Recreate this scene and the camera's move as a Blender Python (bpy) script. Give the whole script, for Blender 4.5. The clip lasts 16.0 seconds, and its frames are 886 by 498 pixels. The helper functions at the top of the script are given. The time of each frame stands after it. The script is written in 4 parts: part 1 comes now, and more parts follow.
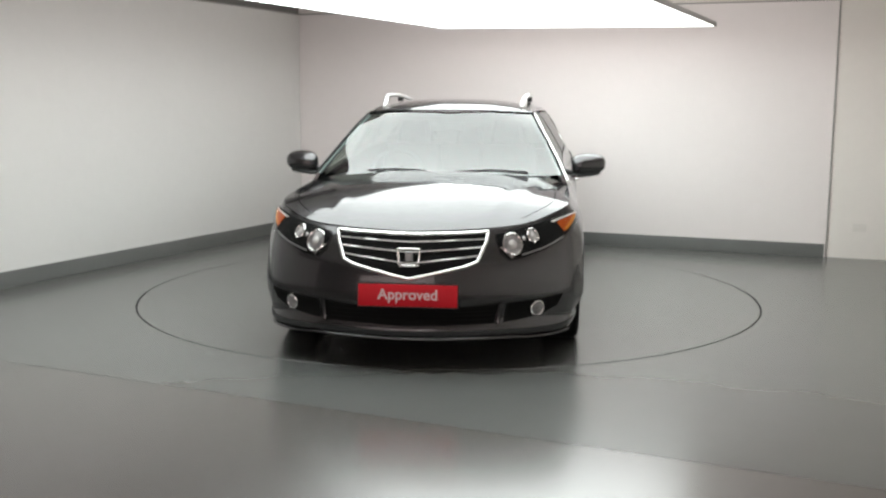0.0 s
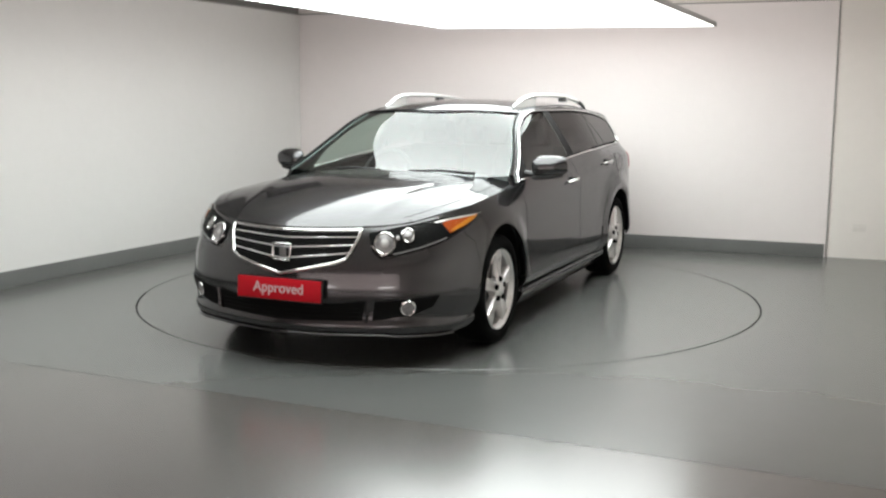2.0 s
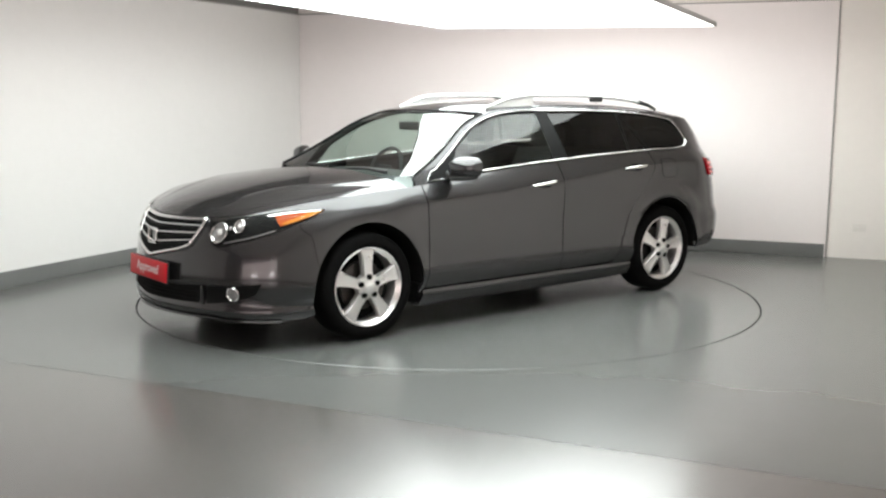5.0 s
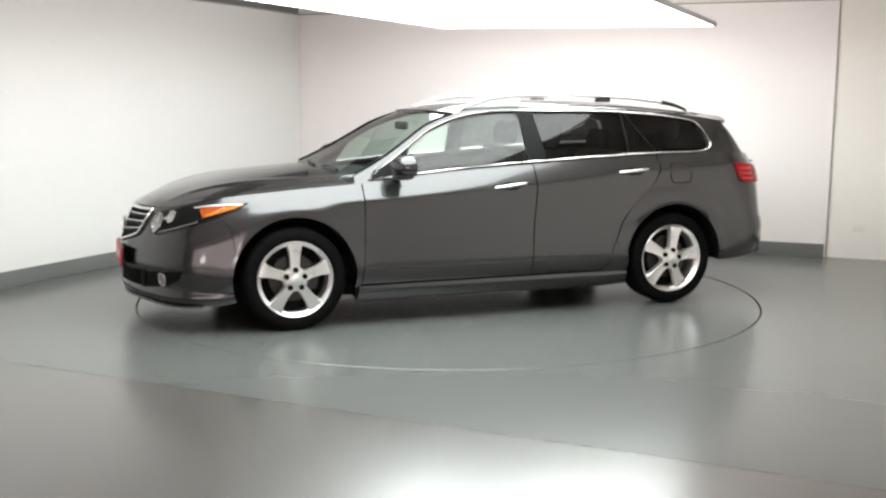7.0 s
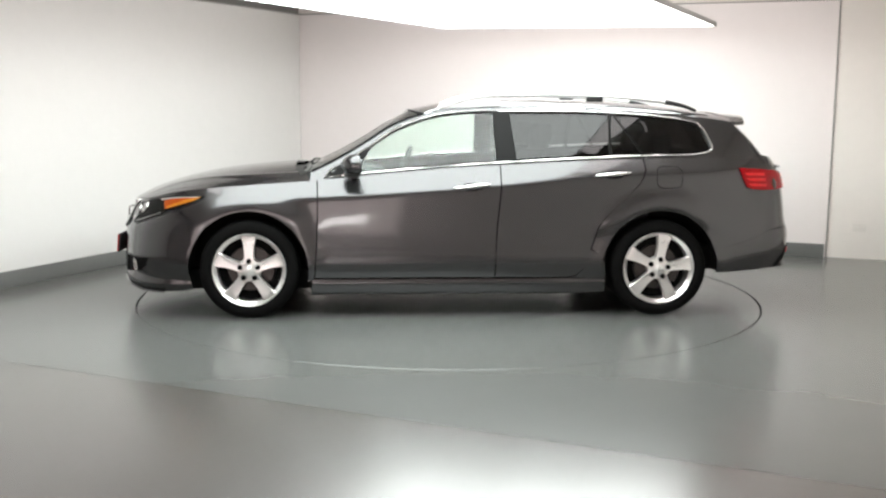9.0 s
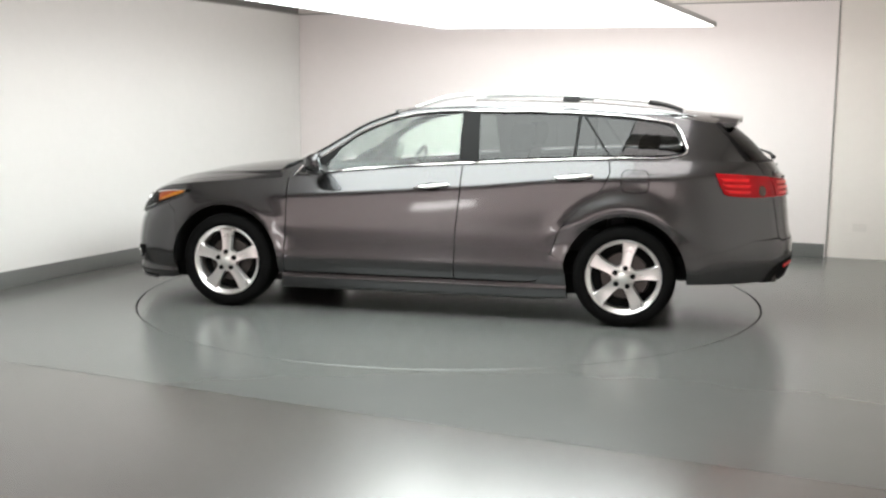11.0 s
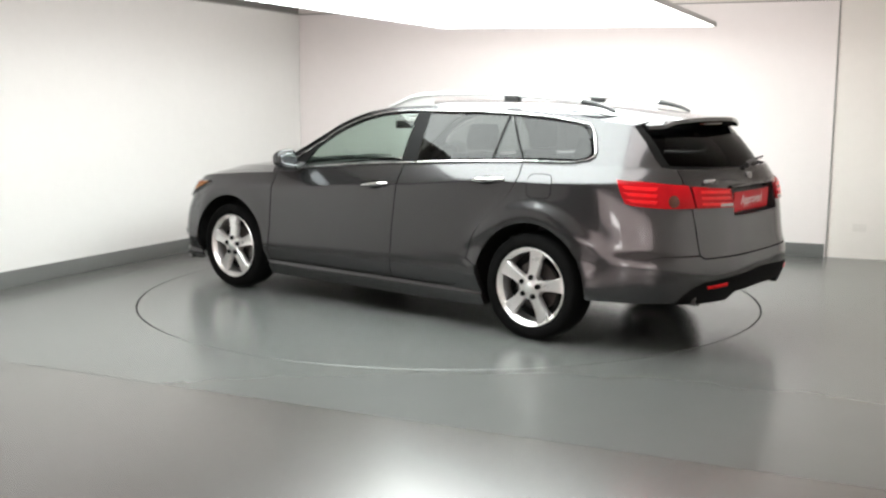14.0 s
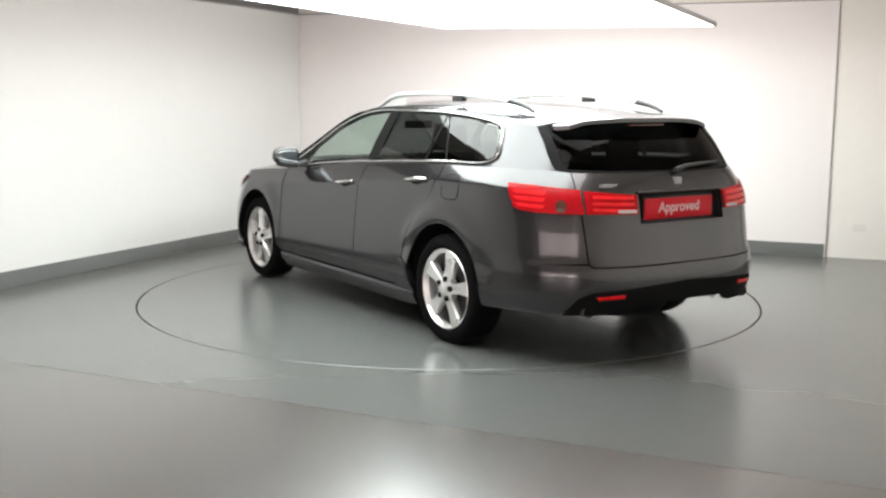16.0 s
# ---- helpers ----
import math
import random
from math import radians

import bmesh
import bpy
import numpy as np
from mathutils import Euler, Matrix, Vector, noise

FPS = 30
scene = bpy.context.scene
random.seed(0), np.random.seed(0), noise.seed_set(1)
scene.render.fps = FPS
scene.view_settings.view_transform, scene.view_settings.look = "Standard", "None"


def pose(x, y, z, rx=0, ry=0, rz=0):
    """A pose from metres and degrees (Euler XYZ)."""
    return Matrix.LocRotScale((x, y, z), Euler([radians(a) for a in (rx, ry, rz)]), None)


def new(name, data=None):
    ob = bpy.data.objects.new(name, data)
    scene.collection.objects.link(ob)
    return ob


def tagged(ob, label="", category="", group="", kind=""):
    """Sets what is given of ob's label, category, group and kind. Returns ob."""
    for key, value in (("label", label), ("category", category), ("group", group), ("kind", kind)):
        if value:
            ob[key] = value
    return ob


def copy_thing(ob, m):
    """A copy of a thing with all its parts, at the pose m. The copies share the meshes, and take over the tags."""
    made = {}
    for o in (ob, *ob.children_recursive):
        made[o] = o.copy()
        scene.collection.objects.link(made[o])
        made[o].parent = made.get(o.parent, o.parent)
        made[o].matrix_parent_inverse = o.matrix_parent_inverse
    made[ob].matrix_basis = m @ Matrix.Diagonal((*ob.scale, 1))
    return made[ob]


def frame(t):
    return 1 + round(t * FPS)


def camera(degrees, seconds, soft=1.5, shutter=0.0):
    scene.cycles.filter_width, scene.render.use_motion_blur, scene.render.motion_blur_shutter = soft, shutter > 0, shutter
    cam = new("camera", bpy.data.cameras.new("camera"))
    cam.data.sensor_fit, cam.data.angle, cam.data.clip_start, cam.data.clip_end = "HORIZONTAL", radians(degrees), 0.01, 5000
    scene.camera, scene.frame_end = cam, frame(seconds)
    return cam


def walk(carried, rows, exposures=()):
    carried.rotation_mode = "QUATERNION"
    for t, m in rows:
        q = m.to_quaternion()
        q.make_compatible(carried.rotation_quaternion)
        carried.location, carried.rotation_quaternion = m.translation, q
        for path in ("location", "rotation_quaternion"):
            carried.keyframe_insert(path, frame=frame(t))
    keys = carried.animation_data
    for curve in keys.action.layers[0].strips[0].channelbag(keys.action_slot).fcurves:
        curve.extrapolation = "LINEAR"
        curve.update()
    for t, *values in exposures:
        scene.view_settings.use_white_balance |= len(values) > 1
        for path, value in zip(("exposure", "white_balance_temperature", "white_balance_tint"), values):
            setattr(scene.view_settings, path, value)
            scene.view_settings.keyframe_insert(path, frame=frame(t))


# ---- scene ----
# The studio camera stands still; the turntable with the car turns clockwise before it.
EYE = (0.0, -7.52, 1.4223)
cam = camera(47.143, 16.0, soft=2.4)
STAND = Matrix.Translation(EYE) @ pose(0, 0, 0, 90 - 8.308, 0, 0.3145) @ pose(0, 0, 0, 0, 0, 0.3116)
EXPOSURE = [(0.0, -0.42), (2.0, -0.28), (4.0, -0.04), (6.5, 0.15), (9.0, 0.18), (11.5, 0.10), (13.0, 0.24), (16.0, 0.23)]
walk(cam, [(0.0, STAND), (16.0, STAND)], EXPOSURE)

# turn of the table at each time, in degrees
TURN = [(0.0, -95.88), (0.5, -100.05), (1.0, -104.46), (1.5, -109.01), (2.0, -113.49), (2.5, -117.93), (3.0, -122.47), (3.5, -127.07),
        (4.0, -131.68), (5.25, -143.2), (6.5, -154.56), (7.0, -159.01), (7.5, -163.38), (8.0, -167.65), (8.5, -171.86), (9.0, -176.04),
        (10.25, -186.55), (11.5, -196.99), (12.0, -201.12), (12.5, -205.26), (13.0, -209.49), (13.5, -213.79), (14.0, -218.15),
        (14.5, -222.59), (15.0, -227.09), (15.5, -231.63), (16.0, -236.17)]

# ---- light ----
world = bpy.data.worlds.new("studio_dark")
scene.world = world
world.use_nodes = True
world.node_tree.nodes["Background"].inputs[0].default_value = (0.9, 0.95, 1, 1)
world.node_tree.nodes["Background"].inputs[1].default_value = 0.005

# ---- materials ----
def mat(name, color, rough=0.5, metal=0.0, emit=None, coat=0.0, coat_rough=0.03, noise_scale=0.0, vary=0.0, rvary=0.0, bump=0.0, bump_scale=200.0, trans=0.0, ior=1.45, spec=0.5):
    """A node material with colour and gloss varied at two scales, and fine relief."""
    m = bpy.data.materials.new(name)
    m.use_nodes = True
    nt = m.node_tree
    b = nt.nodes["Principled BSDF"]
    b.inputs["Base Color"].default_value = (*color, 1)
    b.inputs["Roughness"].default_value = rough
    b.inputs["Metallic"].default_value = metal
    b.inputs["Coat Weight"].default_value = coat
    b.inputs["Coat Roughness"].default_value = coat_rough
    b.inputs["Transmission Weight"].default_value = trans
    b.inputs["IOR"].default_value = ior
    b.inputs["Specular IOR Level"].default_value = spec
    if emit:
        b.inputs["Emission Color"].default_value = (*emit[:3], 1)
        b.inputs["Emission Strength"].default_value = emit[3]
    if vary or rvary or bump:
        tc = nt.nodes.new("ShaderNodeTexCoord")
        big = nt.nodes.new("ShaderNodeTexNoise")
        big.inputs["Scale"].default_value = noise_scale or 1.5
        big.inputs["Detail"].default_value = 6
        fine = nt.nodes.new("ShaderNodeTexNoise")
        fine.inputs["Scale"].default_value = (noise_scale or 1.5) * 14
        fine.inputs["Detail"].default_value = 4
        nt.links.new(tc.outputs["Object"], big.inputs["Vector"])
        nt.links.new(tc.outputs["Object"], fine.inputs["Vector"])
        mix = nt.nodes.new("ShaderNodeMath")
        mix.operation = "MULTIPLY_ADD"
        mix.inputs[1].default_value = 0.35
        nt.links.new(fine.outputs["Fac"], mix.inputs[0])
        half = nt.nodes.new("ShaderNodeMath")
        half.operation = "MULTIPLY"
        half.inputs[1].default_value = 0.65
        nt.links.new(big.outputs["Fac"], half.inputs[0])
        nt.links.new(half.outputs[0], mix.inputs[2])
        if vary:
            ramp = nt.nodes.new("ShaderNodeMapRange")
            ramp.inputs["From Min"].default_value, ramp.inputs["From Max"].default_value = 0.3, 0.7
            ramp.inputs["To Min"].default_value, ramp.inputs["To Max"].default_value = 1 - vary, 1 + vary
            nt.links.new(mix.outputs[0], ramp.inputs["Value"])
            mul = nt.nodes.new("ShaderNodeVectorMath")
            mul.operation = "SCALE"
            mul.inputs[0].default_value = color
            nt.links.new(ramp.outputs[0], mul.inputs["Scale"])
            nt.links.new(mul.outputs[0], b.inputs["Base Color"])
        if rvary:
            rr = nt.nodes.new("ShaderNodeMapRange")
            rr.inputs["From Min"].default_value, rr.inputs["From Max"].default_value = 0.3, 0.7
            rr.inputs["To Min"].default_value, rr.inputs["To Max"].default_value = max(rough - rvary, 0.02), rough + rvary
            nt.links.new(mix.outputs[0], rr.inputs["Value"])
            nt.links.new(rr.outputs[0], b.inputs["Roughness"])
        if bump:
            grain = nt.nodes.new("ShaderNodeTexNoise")
            grain.inputs["Scale"].default_value = bump_scale
            grain.inputs["Detail"].default_value = 3
            nt.links.new(tc.outputs["Object"], grain.inputs["Vector"])
            bp = nt.nodes.new("ShaderNodeBump")
            bp.inputs["Strength"].default_value = bump
            bp.inputs["Distance"].default_value = 0.002
            nt.links.new(grain.outputs["Fac"], bp.inputs["Height"])
            nt.links.new(bp.outputs["Normal"], b.inputs["Normal"])
    return m

FLOOR = mat("painted_floor", (0.108, 0.112, 0.108), 0.235, ior=1.66, vary=0.04, rvary=0.006, noise_scale=0.3)
APRON = mat("painted_apron", (0.088, 0.082, 0.077), 0.235, ior=2.15, vary=0.04, rvary=0.006, noise_scale=0.3)
# side board's white set below the back board's, for the weaker light there
WALL_TONED_DOWN = mat("white_wall_toned_down", (0.70, 0.697, 0.682), 0.75, vary=0.025, noise_scale=0.8, bump=0.08, bump_scale=120)
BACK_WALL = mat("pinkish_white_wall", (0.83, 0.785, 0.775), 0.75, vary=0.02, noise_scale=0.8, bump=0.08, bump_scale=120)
SIDE_WALL = mat("warm_white_wall", (0.82, 0.785, 0.745), 0.8, vary=0.025, noise_scale=0.8, bump=0.08, bump_scale=120)
# for the unseen near wall: dimness of the room put into its colour
DIM_ROOM_WALL = mat("warm_grey_for_dim_room", (0.30, 0.25, 0.24), 0.85, vary=0.1, noise_scale=0.8)
# grey stands for the unlit wall, and keeps bounce off the near floor
SHADE_GREY_WALL = mat("wall_grey_for_shade", (0.17, 0.165, 0.16), 0.8, vary=0.05, noise_scale=0.8)
SKIRT = mat("grey_skirting", (0.14, 0.145, 0.14), 0.45, vary=0.08, noise_scale=2, bump=0.05)
SEAL = mat("black_joint", (0.015, 0.015, 0.015), 0.7)
TRIM_GREY = mat("grey_trim", (0.35, 0.34, 0.33), 0.5)
GLOW = mat("lit_diffuser", (0.8, 0.8, 0.8), 0.6, emit=(0.94, 1, 0.975, 7.6))
# glow of the unseen fill panels added over the hung panel
FILL_GLOW = mat("added_fill_glow", (0.8, 0.8, 0.8), 0.6, emit=(1, 0.955, 0.935, 5.0))
# glow of the added sheet that replaces the bright pinkish area behind the camera
SHEET_GLOW = mat("mirrored_area_glow", (0.8, 0.72, 0.70), 0.8, emit=(1, 0.83, 0.80, 2.2))
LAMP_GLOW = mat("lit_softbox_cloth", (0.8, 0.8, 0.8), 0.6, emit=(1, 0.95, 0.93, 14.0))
WHITE_PLASTIC = mat("white_plastic", (0.74, 0.71, 0.67), 0.45)

# ---- building helpers ----
def mesh_of(name, bm, material, smooth=None):
    me = bpy.data.meshes.new(name)
    bmesh.ops.recalc_face_normals(bm, faces=bm.faces)
    bm.to_mesh(me)
    bm.free()
    for m in (material if isinstance(material, (list, tuple)) else [material]):
        me.materials.append(m)
    if smooth is not None:
        me.shade_smooth()
        if smooth < 180:
            me.set_sharp_from_angle(angle=radians(smooth))
    return me

def part(name, bm, material, parent, label="", smooth=35):
    """Links a bmesh as one mesh under a thing or under a part."""
    ob = new(name, mesh_of(name, bm, material, smooth))
    ob.parent = parent
    return tagged(ob, label)

def box(bm, x0, x1, y0, y1, z0, z1, bevel=0.0):
    vs = [bm.verts.new((x, y, z)) for x in (x0, x1) for y in (y0, y1) for z in (z0, z1)]
    fs = [bm.faces.new([vs[i] for i in q]) for q in ((0, 1, 3, 2), (4, 6, 7, 5), (0, 4, 5, 1), (2, 3, 7, 6), (0, 2, 6, 4), (1, 5, 7, 3))]
    if bevel:
        bmesh.ops.bevel(bm, geom=list({e for f in fs for e in f.edges}), offset=bevel, segments=2, affect="EDGES", profile=0.6)
    return bm

def thing(name, label, category, kind="", group=""):
    ob = new(name)
    ob.empty_display_size = 0.2
    return tagged(ob, label, category, group, kind)

def slab(name, a, b, z0, z1, thick, material, label, category, lift=0.0):
    """A straight wall, board or skirting from a to b (plan), its thickness behind its face (to the left of a to b)."""
    a, b = Vector((*a, 0)), Vector((*b, 0))
    d = b - a
    bm = box(bmesh.new(), 0, d.length, lift, lift + thick, z0, z1, 0.004)
    ob = new(name, mesh_of(name, bm, material, 35))
    ob.matrix_world = Matrix.Translation(a) @ Matrix.Rotation(math.atan2(d.y, d.x), 4, "Z")
    return tagged(ob, label, category, kind="structure")

# ---- the studio ----
CORNER = Vector((-1.642, 3.774))
ALONG = Vector((0.9356, -0.3530))        # along the back wall
DOWN = Vector((-0.4162, -0.9093))        # along the left wall, towards the camera
BOARD_TOP = 2.335
back_end = CORNER + ALONG * 5.495
left_end = CORNER + DOWN * 14.5
board_end = CORNER + DOWN * 9.0        # the white lining stops here
right_end = CORNER + ALONG * 7.2
near_right = right_end + DOWN * 14.5

def studio():
    def flat(name, z, pts, material, label, category, up=0.1):
        bm = bmesh.new()
        lo = [bm.verts.new((*p, z)) for p in pts]
        hi = [bm.verts.new((*p, z + up)) for p in pts]
        bm.faces.new(lo)
        bm.faces.new(hi)
        for i in range(len(pts)):
            j = (i + 1) % len(pts)
            bm.faces.new((lo[i], lo[j], hi[j], hi[i]))
        return tagged(new(name, mesh_of(name, bm, material)), label, category, kind="structure")
    # floor round the turntable, with a round opening, as far as the joint
    sa, sb = Vector((-2.457, -2.112)), Vector((0.953, -3.606))
    sd = (sb - sa).normalized()
    s0, s1 = sa - sd * 4.2, sa + sd * 12.0
    c1 = right_end + ALONG * 2.5 - DOWN * 0.3
    n, rad = 160, 2.2555
    ring = [Vector((math.cos(i * 2 * math.pi / n), math.sin(i * 2 * math.pi / n))) for i in range(n)]
    bm = bmesh.new()
    outer = [s0, s1, c1, CORNER - ALONG * 0.3 - DOWN * 0.3]
    def out(v):
        best = 1e9
        for i in range(4):
            p, q = outer[i], outer[(i + 1) % 4]
            e = q - p
            den = v.x * e.y - v.y * e.x
            if abs(den) > 1e-9:
                k = (p.x * e.y - p.y * e.x) / den
                m = (p.x * v.y - p.y * v.x) / den
                if k > 0 and -1e-6 <= m <= 1 + 1e-6:
                    best = min(best, k)
        return v * best
    angles = sorted([math.atan2(v.y, v.x) for v in ring] + [math.atan2(p.y, p.x) for p in outer])
    inner_v, outer_v, low_v = [], [], []
    for a in angles:
        v = Vector((math.cos(a), math.sin(a)))
        inner_v.append(bm.verts.new((*(v * rad), 0)))
        low_v.append(bm.verts.new((*(v * rad), -0.05)))
        outer_v.append(bm.verts.new((*out(v), 0)))
    for i in range(len(angles)):
        j = (i + 1) % len(angles)
        bm.faces.new((inner_v[i], outer_v[i], outer_v[j], inner_v[j]))
        bm.faces.new((low_v[i], inner_v[i], inner_v[j], low_v[j]))
    tagged(new("floor", mesh_of("floor", bm, FLOOR)), "glossy grey painted studio floor", "floor", kind="structure")
    gap = Vector((sd.y, -sd.x)) * 0.004
    flat("floor_near", -0.1, [s0 + gap, s0 + gap * 1950, s1 + gap * 1950, s1 + gap], APRON, "glossy grey painted floor before the joint", "floor")
    flat("floor_underlay", -0.16, [(-12, -16), (14, -16), (14, 6), (-12, 6)], SEAL, "dark base under the floor joints", "floor", 0.05)
    # walls
    slab("wall_back", CORNER - ALONG * 0.3, right_end, 0, 3.0, 0.2, SIDE_WALL, "plain off-white painted studio wall", "wall", 0.02)
    slab("wall_left", left_end, CORNER - DOWN * 0.02, 0, 3.0, 0.2, SHADE_GREY_WALL, "plain studio wall, its grey standing for shade", "wall", 0.02)
    # unseen wall, drawn in close to bounce light onto the right side
    slab("bounce_wall_right", right_end, near_right, 0, 3.0, 0.2, SIDE_WALL, "plain off-white painted studio wall", "wall")
    slab("unseen_wall_near", near_right, left_end, 0, 3.0, 0.2, DIM_ROOM_WALL, "unseen wall behind the camera, its grey standing for a dim room", "wall")
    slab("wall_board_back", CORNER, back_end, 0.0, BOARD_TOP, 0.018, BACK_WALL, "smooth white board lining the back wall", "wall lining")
    slab("wall_board_left", board_end, CORNER, 0.0, BOARD_TOP, 0.018, WALL_TONED_DOWN, "smooth white board lining the side wall", "wall lining")
    slab("baseboard", CORNER, back_end - ALONG * 0.012, 0, 0.125, 0.012, SKIRT, "grey skirting along the white wall", "skirting", -0.012)
    slab("baseboard", board_end, CORNER, 0, 0.125, 0.012, SKIRT, "grey skirting along the white wall", "skirting", -0.012)
    slab("trim", CORNER, back_end, BOARD_TOP, BOARD_TOP + 0.014, 0.024, TRIM_GREY, "thin grey edge strip on top of the wall board", "trim", -0.005)
    slab("trim", board_end, CORNER, BOARD_TOP, BOARD_TOP + 0.014, 0.024, TRIM_GREY, "thin grey edge strip on top of the wall board", "trim", -0.005)
    slab("trim", back_end, back_end + ALONG * 0.012, 0.0, BOARD_TOP + 0.014, 0.018, TRIM_GREY, "thin grey edge strip beside the wall board", "trim", 0.004)
    flat("ceiling", 3.0, [left_end - ALONG * 0.3, near_right + ALONG * 0.3, right_end + ALONG * 0.3 - DOWN * 0.3, CORNER - (ALONG + DOWN) * 0.3], SIDE_WALL, "plain off-white studio ceiling", "ceiling")

studio()

LIGHT_Z = 2.06
def light_box():
    """The wide lit panel hung low over the turntable, a little out of square."""
    lb = thing("ceiling_light", "wide white lit panel with grey frame hung over the turntable", "ceiling light")
    far_left, far_right = Vector((-0.067, 1.746)), Vector((2.274, 1.338))
    lb.matrix_world = Matrix.Translation((*far_left, LIGHT_Z))
    down_left, down_right = Vector((-0.447, -0.8945)), Vector((-0.4037, -0.9149))
    length = 4.9
    def quad(u0, u1, v0, v1, z0, z1):
        """A board between shares u of the width and metres v from the far end."""
        bm = box(bmesh.new(), 0, 1, 0, 1, z0, z1)
        for v in bm.verts:
            u, d = (u1 if v.co.x > 0.5 else u0), (v1 if v.co.y > 0.5 else v0)
            p = (down_left * d) * (1 - u) + (far_right - far_left + down_right * d) * u
            v.co.x, v.co.y = p.x, p.y
        return bm
    e = 0.004
    part("diffuser", quad(e, 1 - e, 0.01, length - 0.01, 0.004, 0.03), GLOW, lb, "glowing white diffuser")
    for u0, u1, v0, v1 in ((0, e, 0, length), (1 - e, 1, 0, length), (e, 1 - e, 0, 0.01), (e, 1 - e, length - 0.01, length)):
        part("frame", quad(u0, u1, v0, v1, 0, 0.040), TRIM_GREY, lb, "grey metal frame")
    part("top_cover", quad(e, 1 - e, 0.01, length - 0.01, 0.032, 0.038), TRIM_GREY, lb, "grey metal cover")
    for u in (0.15, 0.75):
        for d in (0.6, length - 0.6):
            part("hanger", quad(u, u + 0.005, d, d + 0.012, 0.038, 3.0 - LIGHT_Z), TRIM_GREY, lb)

light_box()

def wall_fill_lights():
    """Unseen square lit panels added on the ceiling above the hung panel, to brighten the walls."""
    first = thing("added_fill_panel", "unseen square lit panel with grey frame, added on the ceiling to light the walls", "ceiling light", group="ceiling panel lights")
    part("diffuser", box(bmesh.new(), -0.52, 0.52, -0.70, 0.70, -0.028, -0.004), FILL_GLOW, first, "glowing white diffuser")
    for x0, x1, y0, y1 in ((-0.54, -0.52, -0.72, 0.72), (0.52, 0.54, -0.72, 0.72), (-0.52, 0.52, -0.72, -0.70), (-0.52, 0.52, 0.70, 0.72)):
        part("frame", box(bmesh.new(), x0, x1, y0, y1, -0.034, -0.001), TRIM_GREY, first, "grey metal frame")
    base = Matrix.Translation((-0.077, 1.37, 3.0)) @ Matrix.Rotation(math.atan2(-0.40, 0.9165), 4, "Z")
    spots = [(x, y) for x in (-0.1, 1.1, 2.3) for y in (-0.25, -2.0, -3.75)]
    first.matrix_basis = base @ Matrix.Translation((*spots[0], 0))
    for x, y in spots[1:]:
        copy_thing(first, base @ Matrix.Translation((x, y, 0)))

wall_fill_lights()

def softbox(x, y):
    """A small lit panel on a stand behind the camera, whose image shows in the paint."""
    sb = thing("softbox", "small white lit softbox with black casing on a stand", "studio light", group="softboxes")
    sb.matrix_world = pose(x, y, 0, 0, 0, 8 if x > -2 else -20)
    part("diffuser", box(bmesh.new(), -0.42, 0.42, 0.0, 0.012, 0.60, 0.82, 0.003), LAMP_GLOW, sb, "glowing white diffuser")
    bm = bmesh.new()
    lo = [bm.verts.new(p) for p in ((-0.44, 0.006, 0.58), (0.44, 0.006, 0.58), (0.44, 0.006, 0.84), (-0.44, 0.006, 0.84))]
    hi = [bm.verts.new(p) for p in ((-0.10, -0.30, 0.63), (0.10, -0.30, 0.63), (0.10, -0.30, 0.79), (-0.10, -0.30, 0.79))]
    bm.faces.new(hi)
    for i in range(4):
        bm.faces.new((lo[i], lo[(i + 1) % 4], hi[(i + 1) % 4], hi[i]))
    part("casing", bm, SEAL, sb, "black cloth casing")
    part("pole", box(bmesh.new(), -0.015, 0.015, -0.265, -0.235, 0.0, 0.70, 0.004), TRIM_GREY, sb, "grey stand pole")
    for a in (90, 210, 330):
        leg = part("leg", box(bmesh.new(), 0, 0.30, -0.01, 0.01, 0.0, 0.02, 0.003), TRIM_GREY, sb)
        leg.matrix_local = pose(0, -0.25, 0, 0, 0, a)

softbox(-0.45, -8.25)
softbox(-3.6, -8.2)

def glow_sheet():
    """A long glowing sheet added behind the camera, for the lit pinkish area the flanks mirror."""
    sc = thing("glow_sheet", "long pinkish glowing sheet on a grey frame, standing in for a lit area", "studio light")
    sc.matrix_world = pose(-3.1, -8.75, 0)
    part("cloth", box(bmesh.new(), -3.5, 3.5, -0.01, 0.01, 0.36, 1.55, 0.003), SHEET_GLOW, sc, "glowing pinkish sheet")
    for z0, z1 in ((0.32, 0.36), (1.55, 1.59)):
        part("rail", box(bmesh.new(), -3.5, 3.5, -0.02, 0.02, z0, z1, 0.004), TRIM_GREY, sc, "grey frame rail")
    for x in (-3.52, 3.52):
        part("post", box(bmesh.new(), x - 0.02, x + 0.02, -0.02, 0.02, 0.0, 1.59, 0.004), TRIM_GREY, sc, "grey frame post")
    for x in (-3.52, 3.52):
        part("foot", box(bmesh.new(), x - 0.03, x + 0.03, -0.25, 0.25, 0.0, 0.03, 0.004), TRIM_GREY, sc, "grey frame foot")

glow_sheet()

# ---- the turntable ----
turntable = thing("turntable", "round grey painted turntable deck flush with the floor", "turntable")

